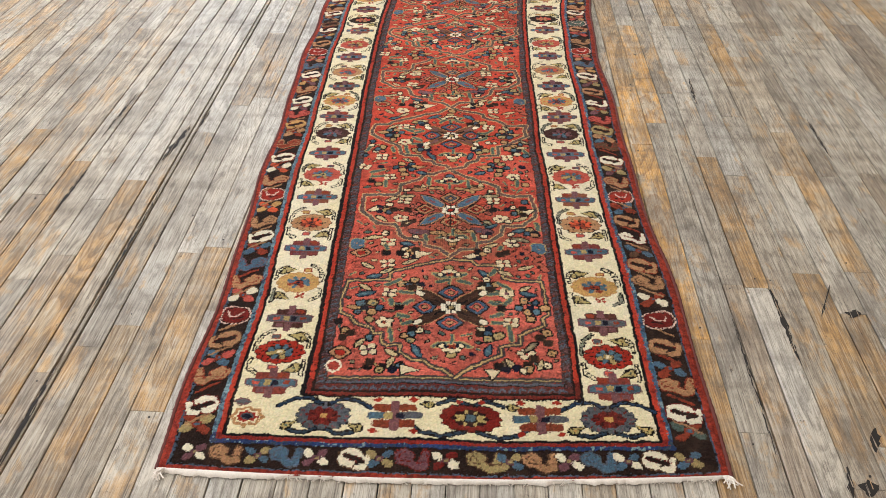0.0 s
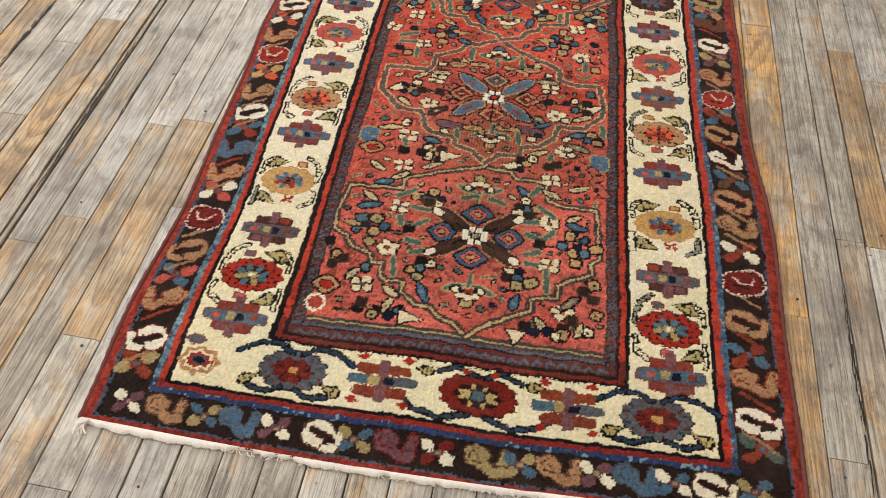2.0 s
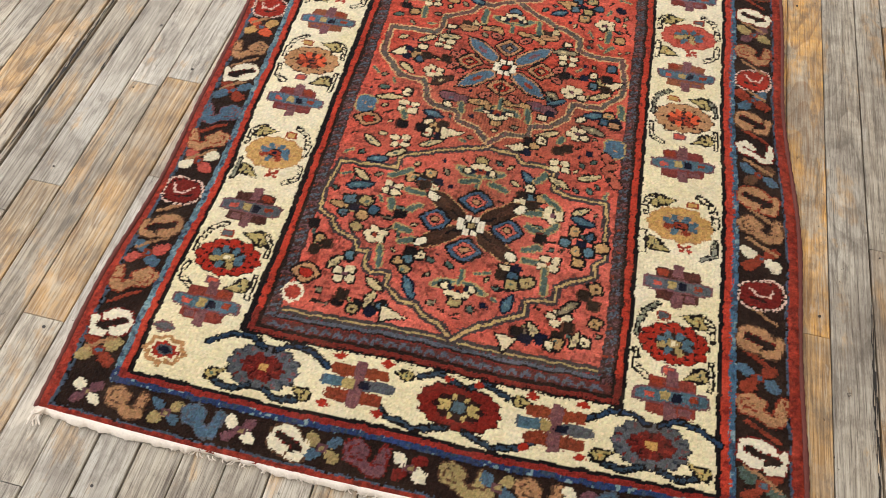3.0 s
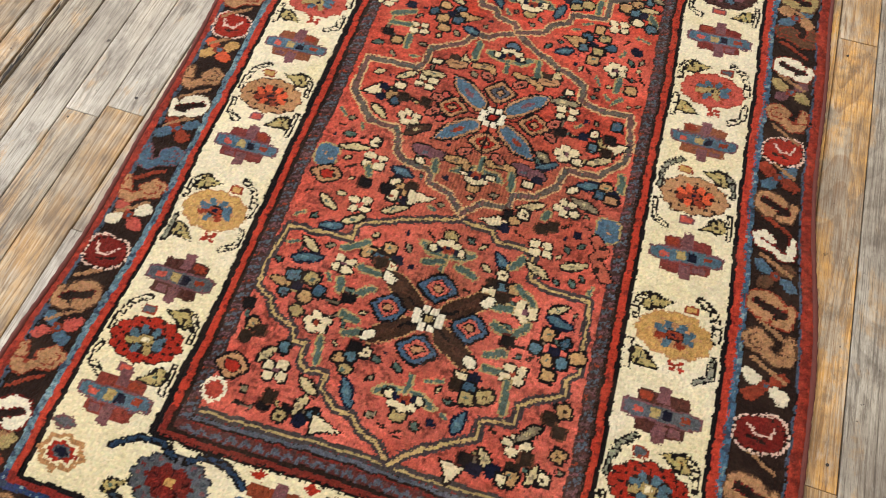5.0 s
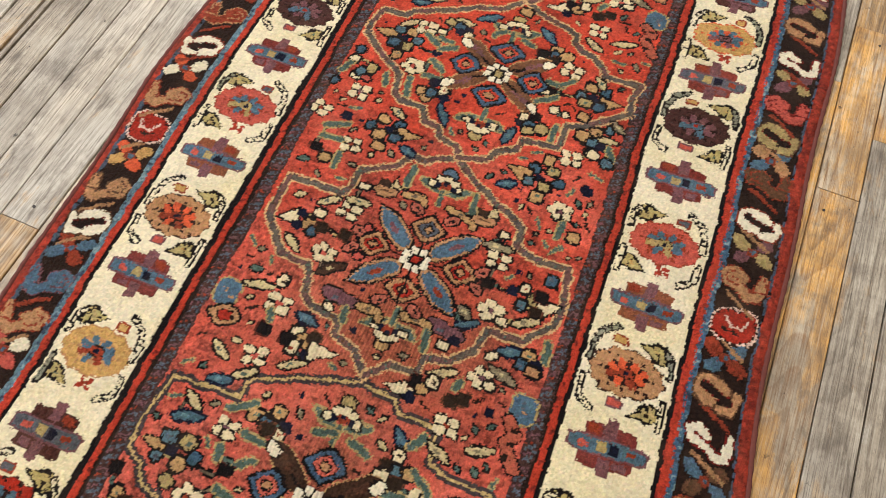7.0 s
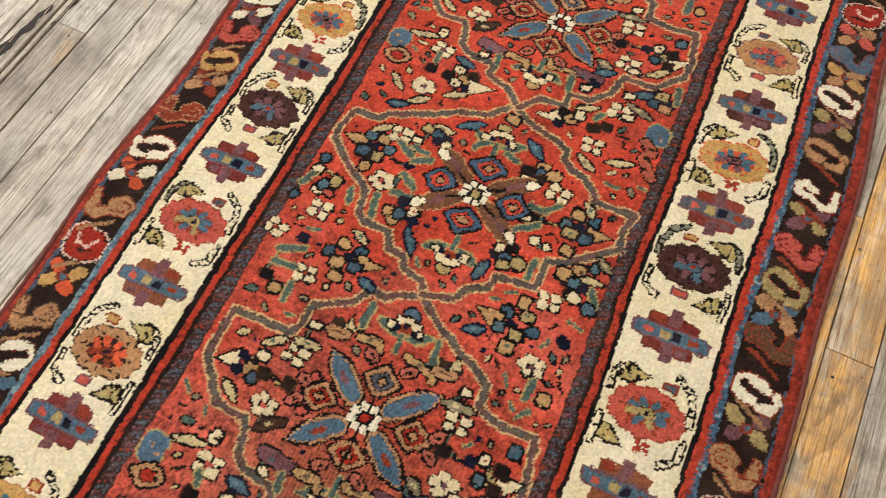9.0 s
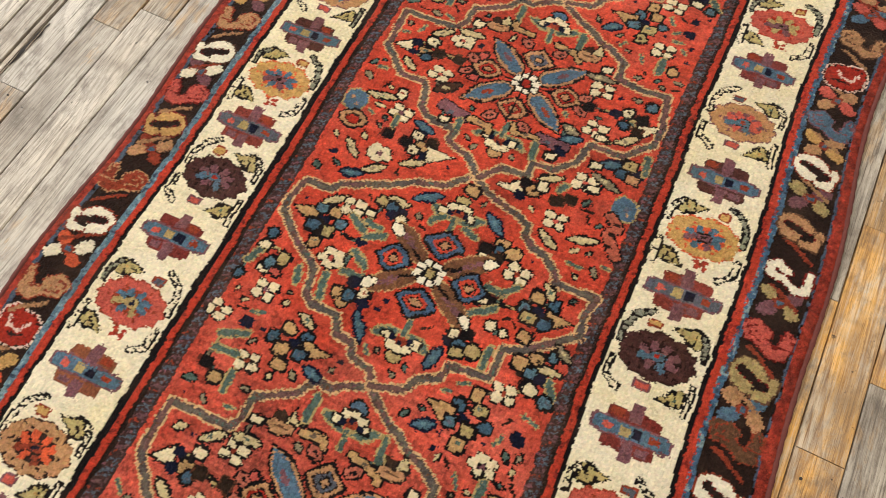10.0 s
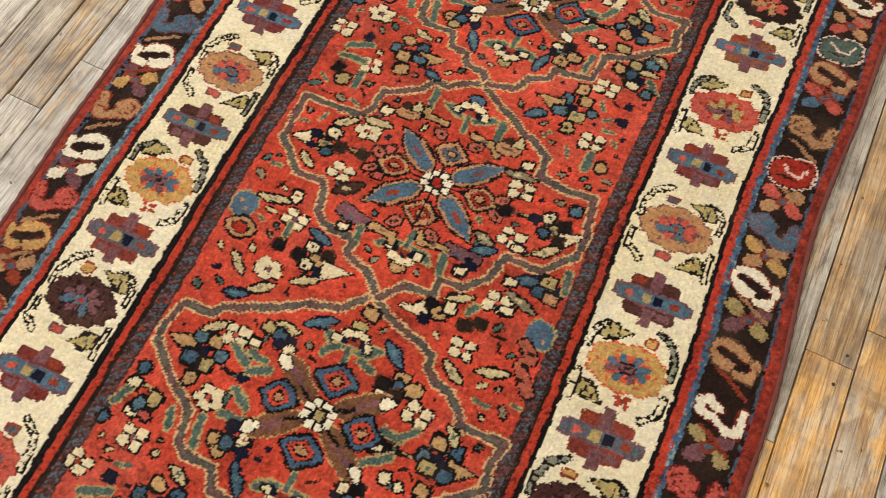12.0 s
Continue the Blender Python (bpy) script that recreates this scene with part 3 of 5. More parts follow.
for side, cu in ((1, CU_R), (-1, CU_L)):
    for k, v in enumerate(ROSE_AT[:11]):
        v += rng.uniform(-.003, .003)
        o, r, h, d, e = ROSES[k % len(ROSES)]
        border_rosette(cu, v, o, r, h, d, e, 0.050, 0.0325)
        x = 1 if k % 2 else -1
        leaf(cu - 0.036 * x, v + 0.041, 8 if x > 0 else 172, 0.024)
        leaf(cu - 0.038 * x, v - 0.042, -24 if x > 0 else 204, 0.021)
        blob(cu + 0.018 * x, v + 0.041, 0.007, 0.0045, GOLD if k % 3 else SLATE, RUST, 6, 0, 0.0025)
        if k % 2:
            small_cross(cu + 0.008 * x, v - 0.042, lin(176, 60, 44), lin(176, 60, 44), CREAM, RUST, 0.022)
        else:
            blob(cu + 0.006 * x, v - 0.043, 0.008, 0.004, ROSE, MAUVE, 6, 0, 0.0025)
        vine([(cu + 0.026 * x, v + 0.058), (cu + 0.044 * x, v + 0.046), (cu + 0.0515 * x, v + 0.026), (cu + 0.0525 * x, v + 0.006)])
        vine([(cu + 0.0525 * x, v - 0.020), (cu + 0.0515 * x, v - 0.044), (cu + 0.034 * x, v - 0.056)])
        vine([(cu - 0.0530 * x, v + 0.016), (cu - 0.0525 * x, v + 0.036), (cu - 0.044 * x, v + 0.046)])
        vine([(cu - 0.0530 * x, v - 0.022), (cu - 0.0530 * x, v - 0.058)])
    for k, v in enumerate(CROSS_AT[:12]):
        wing = (lin(136, 62, 52), lin(84, 48, 42), lin(126, 58, 54), lin(142, 84, 58), lin(120, 50, 44))[k % 5]
        border_cross(cu, v, side, BLUE if k % 4 != 1 else SLATE, MAUVE, wing)
FB = -0.286
for v0, up in ((FB, 1), (VT + VB - FB, -1)):
    for u, ring in ((-0.236, lin(110, 36, 32)), (0.290, lin(104, 32, 30))):
        rosette(u, v0, 0.052, 0.034, 14, SLATE, lin(40, 40, 48), 0.09, 0, 0.0018)
        for i in range(18):
            t = 2 * math.pi * i / 18
            blob(u + 0.043 * math.cos(t), v0 + 0.027 * math.sin(t), .0040, .0020, (MAUVE, lin(54, 62, 76), ring)[i % 3], None, 2.5, math.degrees(t))
        rosette(u, v0, 0.033, 0.021, 10, ring, None, 0.14)
        for i in range(10):
            t = 2 * math.pi * (i + .5) / 10
            blob(u + 0.022 * math.cos(t), v0 + 0.013 * math.sin(t), .0058, .0020, (lin(60, 20, 20), lin(138, 46, 38))[i % 2], None, 2, math.degrees(t))
        blob(u, v0, 0.007, 0.006, GOLD, MAROON, 3)
        for s in (-1, 1):
            vine([(u + s * 0.008, v0 + 0.028 * up), (u + s * 0.030, v0 + 0.040 * up), (u + s * 0.058, v0 + 0.036 * up), (u + s * 0.088, v0 + 0.018 * up)], lin(44, 66, 96))
            vine([(u + s * 0.010, v0 - 0.030 * up), (u + s * 0.034, v0 - 0.040 * up), (u + s * 0.060, v0 - 0.034 * up)], lin(52, 70, 92))
            leaf(u + s * 0.066, v0 - 0.026 * up, 150 if s > 0 else 30, 0.017)
    rosette(0.037, v0, 0.058, 0.033, 14, MAROON, lin(48, 16, 16), 0.10, 0, 0.0018)
    rosette(0.037, v0, 0.036, 0.019, 8, lin(44, 20, 20), None, 0.12)
    for i in range(8):
        t = math.pi * (i + .5) / 4
        blob(0.037 + 0.022 * math.cos(t), v0 + 0.011 * math.sin(t), .0078, .0036, lin(200, 178, 118), None, 2.2, math.degrees(t))
    blob(0.037, v0, 0.010, 0.007, BLUE, BLACK, 3)
    for s in (-1, 1):
        vine([(0.037 + s * 0.006, v0 + 0.030 * up), (0.037 + s * 0.034, v0 + 0.041 * up), (0.037 + s * 0.062, v0 + 0.028 * up)], lin(52, 70, 92))
        leaf(0.037 + s * 0.078, v0 + 0.026 * up, 0 if s > 0 else 180, 0.014)
        vine([(0.037 + s * 0.012, v0 - 0.030 * up), (0.037 + s * 0.050, v0 - 0.042 * up), (0.037 + s * 0.092, v0 - 0.034 * up), (0.037 + s * 0.104, v0 - 0.022 * up)], lin(52, 70, 92))
        rosette(0.037 + s * 0.022, v0 + 0.036 * up, 0.007, 0.005, 4, BRICK)
    for u in (-0.104, 0.165):
        blob(u, v0 + 0.018, 0.040, 0.009, lin(140, 66, 42), None, 6)
        blob(u, v0 - 0.018, 0.040, 0.009, lin(132, 60, 40), None, 6)
        blob(u, v0, 0.052, 0.0085, SLATE, None, 5)
        blob(u - 0.034, v0, 0.014, 0.008, BLUE, None, 5)
        blob(u, v0, 0.0085, 0.034, MAUVE, None, 5)
        blob(u - 0.012, v0, 0.008, 0.007, OLIVE, None, 6)
        blob(u + 0.010, v0, 0.009, 0.006, NAVY, None, 6)
        for s in (-1, 1):
            rosette(u + s * 0.034, v0 + 0.037 * up, 0.010, 0.006, 4, BRICK)
            rosette(u + s * 0.036, v0 - 0.034 * up, 0.009, 0.006, 4, BRICK)
    rosette(-0.378, v0 - 0.010 * up, 0.034, 0.023, 8, TAN, None, 0.15)
    rosette(-0.378, v0 - 0.010 * up, 0.021, 0.013, 8, BRICK, CREAM, 0.2)
    blob(-0.378, v0 - 0.010 * up, 0.009, 0.005, NAVY, SLATE, 2)
    rosette(-0.392, v0 + 0.024 * up, 0.014, 0.006, 4, SLATE, MAUVE)


# ---- the field: stepped lattice, medallions in turn, flowers ----
FC = -0.0045
# one cell of each kind: a letter for the figure, then its place from the heart of the medallion (both ends for long figures);
# west and east of the heart, and at the foot of the cell beside the crossing
STAR_WEST = [("w", -.193, -.003, -.214, -.007), ("N", -.183, .007), ("c", -.159, .016), ("o", -.167, -.006), ("N", -.181, -.012),
    ("u", -.157, -.015), ("d", -.145, -.002), ("x", -.134, .000, -.123, .000), ("d", -.110, .000), ("f", -.120, .037),
    ("l", -.164, .034, -.145, .048), ("l", -.127, .055, -.097, .056), ("q", -.114, .080), ("j", -.083, .092), ("b", -.058, .104, -.059, .135),
    ("s", -.055, .090, -.026, .091), ("l", -.183, -.031, -.167, -.042), ("f", -.124, -.036), ("e", -.116, -.063, -.091, -.044), ("r", -.079, .021),
    ("r", -.076, -.021), ("m", -.095, -.085, -.056, -.090), ("q", -.084, -.106), ("s", -.049, -.091, -.019, -.091), ("b", -.063, -.100, -.059, -.117)]
STAR_EAST = [("b", .048, .094, .045, .123), ("s", .015, .090, .051, .083), ("j", .068, .095), ("q", .103, .076), ("g", .084, .058, .117, .057),
    ("f", .108, .037), ("k", .102, .002), ("x", .120, .000, .132, -.001), ("N", .141, .002), ("c", .158, .011), ("o", .171, -.005),
    ("u", .157, -.013), ("w", .189, -.009, .209, -.001), ("k", .181, .005), ("d", .181, -.019), ("f", .123, -.036), ("q", .137, -.045),
    ("l", .160, -.043, .183, -.030), ("n", .089, -.069, .107, -.061), ("g", .086, -.048, .098, -.054), ("m", .055, -.081, .092, -.085),
    ("N", .092, -.092), ("q", .082, -.104), ("s", .016, -.085, .052, -.084), ("b", .055, -.095, .058, -.117), ("u", .186, .034)]
STAR_FOOT_WEST = [("B", -.221, -.133), ("O", -.209, -.164), ("k", -.150, -.166), ("f", -.150, -.124), ("l", -.203, -.113, -.169, -.107),
    ("c", -.159, -.094), ("f", -.147, -.201), ("l", -.198, -.203, -.182, -.216), ("k", -.119, -.167), ("c", -.108, -.152), ("o", -.094, -.164),
    ("d", -.084, -.154), ("c", -.106, -.177), ("N", -.083, -.179), ("w", -.074, -.171, -.045, -.166), ("l", -.108, -.203, -.086, -.191),
    ("l", -.155, -.233, -.135, -.221), ("n", -.181, -.249, -.163, -.245), ("n", -.117, -.131, -.094, -.136), ("b", -.149, -.150, -.152, -.135)]
STAR_FOOT_EAST = [("n", .154, -.084, .179, -.079), ("o", .190, -.076), ("u", .185, -.093), ("N", .205, -.085), ("t", .201, -.097),
    ("b", .209, -.054, .213, -.077), ("q", .146, -.094), ("l", .082, -.144, .106, -.135), ("f", .142, -.126), ("q", .156, -.132),
    ("g", .153, -.109, .183, -.119), ("w", .057, -.174, .028, -.179), ("k", .067, -.162), ("o", .078, -.169), ("c", .089, -.156), ("N", .064, -.182),
    ("d", .114, -.170), ("d", .133, -.162), ("f", .123, -.202), ("B", .205, -.144), ("l", .157, -.218, .182, -.209), ("T", .202, -.192),
    ("l", .112, -.228, .134, -.241), ("b", .114, -.154, .120, -.142)]
LOZ_WEST = [("G", -.194, .017, -.218, .021), ("u", -.181, .030), ("l", -.182, .041, -.163, .056), ("o", -.161, .032), ("N", -.173, .014),
    ("u", -.182, .003), ("u", -.147, .016), ("o", -.158, .001), ("o", -.166, -.020), ("x", -.135, .005, -.117, .004), ("N", -.104, .004),
    ("f", -.143, .050), ("q", -.116, .050), ("o", -.105, .073), ("l", -.097, .083, -.074, .081), ("u", -.090, .070), ("N", -.088, .061),
    ("N", -.074, .070), ("q", -.071, .060), ("n", -.064, .100, -.037, .114), ("b", -.135, .036, -.109, .021), ("b", -.113, .037, -.090, .035),
    ("b", -.102, .014, -.082, .024), ("f", -.133, -.033), ("b", -.105, -.011, -.084, -.026), ("b", -.110, -.042, -.077, -.042), ("N", -.084, -.052),
    ("o", -.099, -.073), ("o", -.089, -.084), ("u", -.084, -.071), ("c", -.065, -.061), ("N", -.061, -.076), ("b", -.128, -.058, -.121, -.092),
    ("n", -.060, -.090, -.045, -.118)]
LOZ_EAST = [("o", .001, .141), ("b", -.035, .074, -.022, .085), ("b", .016, .081, .033, .074), ("n", .038, .111, .058, .094), ("o", .070, .077),
    ("u", .070, .067), ("c", .056, .055), ("d", .071, .057), ("o", .089, .069), ("k", .051, .065), ("l", .050, .034, .069, .040), ("f", .105, .047),
    ("b", .079, .015, .099, .010), ("b", .100, .013, .114, .029), ("k", .088, -.002), ("c", .076, -.003), ("x", .102, -.003, .116, -.002),
    ("u", .132, .005), ("o", .145, .028), ("u", .168, .024), ("N", .153, .008), ("o", .143, -.003), ("G", .175, .007, .200, .011),
    ("u", .168, -.004), ("l", .150, .046, .163, .034), ("o", .150, -.029), ("b", .069, -.031, .096, -.011), ("N", .061, -.075), ("q", .062, -.064),
    ("k", .079, -.058), ("u", .073, -.076), ("o", .077, -.087), ("o", .093, -.076), ("q", .103, -.034), ("q", .120, -.039),
    ("n", .049, -.115, .054, -.093), ("b", .112, -.090, .114, -.063)]
LOZ_FOOT_WEST = [("u", -.224, -.030), ("q", -.226, -.051), ("o", -.194, -.058), ("c", -.211, -.078), ("u", -.207, -.072), ("r", -.194, -.082),
    ("u", -.238, -.099), ("b", -.236, -.078, -.229, -.061), ("b", -.162, -.080, -.167, -.062), ("f", -.194, -.109), ("f", -.233, -.155),
    ("N", -.191, -.156), ("o", -.135, -.142), ("u", -.149, -.159), ("u", -.109, -.146), ("N", -.120, -.161), ("o", -.131, -.171),
    ("G", -.096, -.161, -.069, -.155), ("u", -.107, -.169), ("l", -.127, -.120, -.111, -.128), ("f", -.165, -.202), ("o", -.126, -.192),
    ("b", -.214, -.183, -.182, -.170), ("b", -.210, -.201, -.179, -.200), ("k", -.209, -.222), ("o", -.192, -.236),
    ("b", -.173, -.221, -.173, -.245), ("n", -.086, -.183, -.071, -.190)]
LOZ_FOOT_EAST = [("u", .196, -.040), ("l", .182, -.057, .207, -.058), ("k", .176, -.084), ("d", .166, -.073), ("o", .156, -.064), ("u", .176, -.070),
    ("N", .191, -.075), ("q", .181, -.090), ("f", .153, -.109), ("o", .123, -.124), ("b", .204, -.074, .213, -.090), ("u", .207, -.098),
    ("g", .201, -.025, .214, -.034), ("o", .177, -.050)]
FIRST_WEST = [("G", -.200, -.001, -.223, -.002), ("u", -.193, .011), ("N", -.183, -.003), ("o", -.168, .013), ("u", -.198, -.016),
    ("o", -.170, -.016), ("u", -.153, -.002), ("o", -.173, -.039), ("l", -.196, .066, -.177, .053), ("n", -.201, .035, -.171, .045),
    ("f", -.133, .043), ("b", -.109, .046, -.083, .043), ("b", -.127, .008, -.133, .023), ("b", -.103, .006, -.085, .020),
    ("x", -.142, -.010, -.122, -.007), ("k", -.110, -.003), ("o", -.107, .073), ("o", -.081, .085), ("u", -.092, .068), ("N", -.065, .071),
    ("c", -.072, .059), ("d", -.087, .062), ("b", -.142, .069, -.115, .085), ("f", -.137, -.047), ("b", -.111, -.024, -.090, -.030),
    ("b", -.099, -.050, -.076, -.045), ("q", -.057, -.043), ("b", -.124, -.066, -.121, -.097), ("k", -.080, -.066), ("o", -.092, -.085),
    ("c", -.061, -.070), ("u", -.077, -.081), ("o", -.077, -.097), ("n", -.073, -.114, -.057, -.139)]
FIRST_EAST = [("b", -.029, .078, -.007, .085), ("b", .018, .083, .041, .076), ("n", .066, .115, .082, .099), ("b", .089, .103, .101, .121),
    ("c", .079, .087), ("d", .069, .072), ("u", .081, .071), ("o", .097, .073), ("q", .065, .061), ("d", .086, .055), ("f", .119, .044),
    ("b", .078, .040, .100, .044), ("b", .103, .077, .128, .058), ("l", .155, .057, .172, .065), ("n", .157, .046, .181, .040),
    ("b", .084, .016, .106, .004), ("b", .114, .007, .128, .027), ("k", .108, -.004), ("x", .116, -.007, .131, -.006),
    ("b", .085, -.030, .107, -.020)]
FIRST_EAST += [("u", .145, .001), ("o", .160, .022), ("u", .183, .015), ("N", .171, -.001), ("o", .164, -.014),
    ("u", .183, -.013), ("o", .201, .002), ("o", .168, -.034), ("b", .089, -.045, .111, -.044), ("f", .126, -.044), ("b", .123, -.058, .124, -.094),
    ("c", .063, -.066), ("N", .079, -.064), ("d", .061, -.077), ("u", .076, -.078), ("o", .079, -.092), ("o", .100, -.083),
    ("n", .073, -.133, .079, -.114)]
FIRST_FOOT_WEST = [("k", -.236, -.045), ("o", -.223, -.068), ("d", -.226, -.089), ("d", -.209, -.076), ("l", -.195, -.113, -.182, -.099),
    ("u", -.169, -.091), ("O", -.224, -.131), ("f", -.168, -.123), ("k", -.165, -.166), ("x", -.200, -.173, -.180, -.172),
    ("l", -.120, -.169, -.116, -.148), ("N", -.111, -.174), ("u", -.097, -.163), ("w", -.084, -.174, -.060, -.176),
    ("l", -.128, -.124, -.109, -.138), ("k", -.132, -.169), ("o", -.137, -.176), ("d", -.161, -.156)]
FIRST_FOOT_EAST = [("d", .183, -.084), ("d", .197, -.098), ("o", .198, -.071), ("f", .152, -.131), ("g", .152, -.119, .173, -.101),
    ("o", .203, -.125), ("w", .085, -.179, .071, -.171), ("k", .097, -.163), ("l", .114, -.150, .126, -.165), ("N", .112, -.170), ("d", .154, -.157),
    ("c", .194, -.160), ("N", .132, -.168), ("o", .153, -.170), ("q", .142, -.174), ("l", .177, -.164, .181, -.153), ("d", .168, -.141)]
STAR_LATTICE_WEST = [(-.002, .171), (-.029, .163), (-.048, .149), (-.071, .150), (-.084, .130), (-.122, .108), (-.132, .106), (-.132, .074),
    (-.142, .059), (-.177, .058), (-.226, .059), (-.225, -.013), (-.207, -.032), (-.180, -.059), (-.140, -.060), (-.130, -.070), (-.124, -.103),
    (-.109, -.115), (-.062, -.121), (-.060, -.141), (-.029, -.152), (.000, -.178)]
STAR_LATTICE_EAST = [(-.002, .171), (.014, .159), (.033, .144), (.051, .137), (.075, .121), (.094, .114), (.121, .096), (.125, .068), (.140, .061),
    (.165, .057), (.201, .058), (.211, -.001), (.208, -.029), (.174, -.063), (.128, -.063), (.120, -.097), (.096, -.122), (.062, -.126),
    (.062, -.151), (.023, -.152), (.000, -.178)]
LOZ_LATTICE_WEST = [(-.007, .163), (-.038, .133), (-.083, .120), (-.107, .103), (-.145, .086), (-.177, .074), (-.187, .061), (-.226, .060),
    (-.234, .027), (-.229, .007), (-.198, -.022), (-.169, -.040), (-.145, -.057), (-.141, -.091), (-.127, -.102), (-.085, -.104), (-.075, -.127),
    (-.050, -.131), (-.043, -.148), (-.016, -.153), (-.003, -.171)]
LOZ_LATTICE_EAST = [(-.007, .163), (.033, .140), (.064, .132), (.091, .119), (.093, .104), (.108, .091), (.132, .087), (.148, .068), (.162, .054),
    (.191, .055), (.217, .056), (.211, .028), (.217, .000), (.188, -.021), (.161, -.043), (.131, -.056), (.129, -.084), (.128, -.099), (.093, -.105),
    (.075, -.106), (.071, -.124), (.048, -.137), (.039, -.158), (-.003, -.171)]
FIRST_LATTICE_WEST = [(.006, .155), (-.031, .149), (-.133, .113), (-.136, .087), (-.228, .081), (-.238, .013), (-.235, -.018), (-.213, -.030),
    (-.201, -.051), (-.165, -.062), (-.162, -.077), (-.142, -.079), (-.140, -.103), (-.128, -.111), (-.102, -.111), (-.099, -.130), (-.074, -.150),
    (-.047, -.153), (-.038, -.166), (-.010, -.177), (.010, -.194)]
FIRST_LATTICE_EAST = [(.006, .155), (.048, .152), (.061, .137), (.114, .133), (.117, .094), (.135, .085), (.201, .084), (.206, .023), (.209, -.016),
    (.194, -.035), (.194, -.051), (.157, -.069), (.142, -.079), (.141, -.104), (.103, -.112), (.102, -.133), (.071, -.150), (.038, -.170),
    (.010, -.194)]
IVORY = lin(234, 216, 174)
PALE, STRAW, GREYED = lin(208, 188, 140), lin(192, 152, 102), lin(146, 132, 104)


def flower(u, v, r=0.0125, petal=IVORY, heart=None):
    """White flower of four or five blunt petals with black between them."""
    n = 4 if rng.uniform() < 0.6 else 5
    t0 = rng.uniform(25, 60)
    at = [(u + r * 0.74 * math.cos(radians(t0 + 360 * i / n)) * 1.15, v + r * 0.66 * math.sin(radians(t0 + 360 * i / n))) for i in range(n)]
    for x, y in at:
        blob(x + .0008, y - .0008, r * 0.63, r * 0.53, BLACK, None, 2.4)
    for x, y in at:
        blob(x, y, r * rng.uniform(.42, .52), r * rng.uniform(.34, .43), petal, None, rng.uniform(1.7, 4))
    blob(u, v, r * 0.27, r * 0.23, heart or (RUST, MAUVE, ROSE)[rng.integers(3)], None, 3)


def leaf_between(a, b, half, fill, edge, heart=None):
    """A pointed leaf from one place to another."""
    (u0, v0), (u1, v1) = a, b
    t = math.degrees(math.atan2(v1 - v0, u1 - u0))
    blob((u0 + u1) / 2, (v0 + v1) / 2, math.hypot(u1 - u0, v1 - v0) / 2 + .006, 1.05 * half, fill, edge, 1.6, t, .0038)
    if heart is not None:
        blob((u0 * .6 + u1 * .4), (v0 * .6 + v1 * .4), .0042, half * .45, heart, None, 2, t)


def crown(u, v, up, bud=OLIVE):
    """Opened blossom: a white arch over a rust heart, a bud on top, two green leaves, and a stem."""
    line([(u, v - .012 * up), (u + .001, v - .034 * up)], .0032, TEAL, OLIVE, .0020)
    for s in (-1, 1):
        leaf_between((u + s * .012, v - .012 * up), (u + s * .034, v - .003 * up), .0050, TEAL, OLIVE)
    blob(u, v + .019 * up, .0105, .0082, bud, BLACK, 1.6, 0, .0028)
    ring = [(-.019, -.004), (-.011, .006), (0, .009), (.011, .006), (.019, -.004)]
    for x, y in ring:
        blob(u + x, v + y * up, .0090, .0074, BLACK, None, 2.4)
    for x, y in ring:
        blob(u + x, v + y * up, rng.uniform(.0058, .0070), rng.uniform(.0042, .0052), IVORY, None, 2.5)
    blob(u, v - .002 * up, .0095, .0058, RUST, None, 2)
    blob(u, v + .001 * up, .0040, .0030, NAVY, None, 2)
    for s in (-1, 1):
        blob(u + s * .012, v - .004 * up, .0045, .0045, NAVY, None, 3)


def diamond(u, v, a, b, rim, body, heart):
    blob(u, v, a, b, rim, BLACK, 1.2, 0, .0032)
    blob(u, v, a * .64, b * .64, body, BROWN, 1.2, 0, .0012)
    blob(u, v, a * .26, b * .24, heart, BLACK, 1.3, 0, .0022)


def block(u, v, a, b, fill, edge=BLACK, spot=None):
    """A small blunt figure of a few knots, never quite square."""
    blob(u, v, a * rng.uniform(.82, 1.10), b * rng.uniform(.82, 1.10), fill, edge, rng.uniform(1.5, 5), rng.uniform(-22, 22), .0038)
    if spot is not None:
        blob(u + rng.uniform(-.002, .002), v + rng.uniform(-.002, .002), .0030, .0024, spot, None, 3)


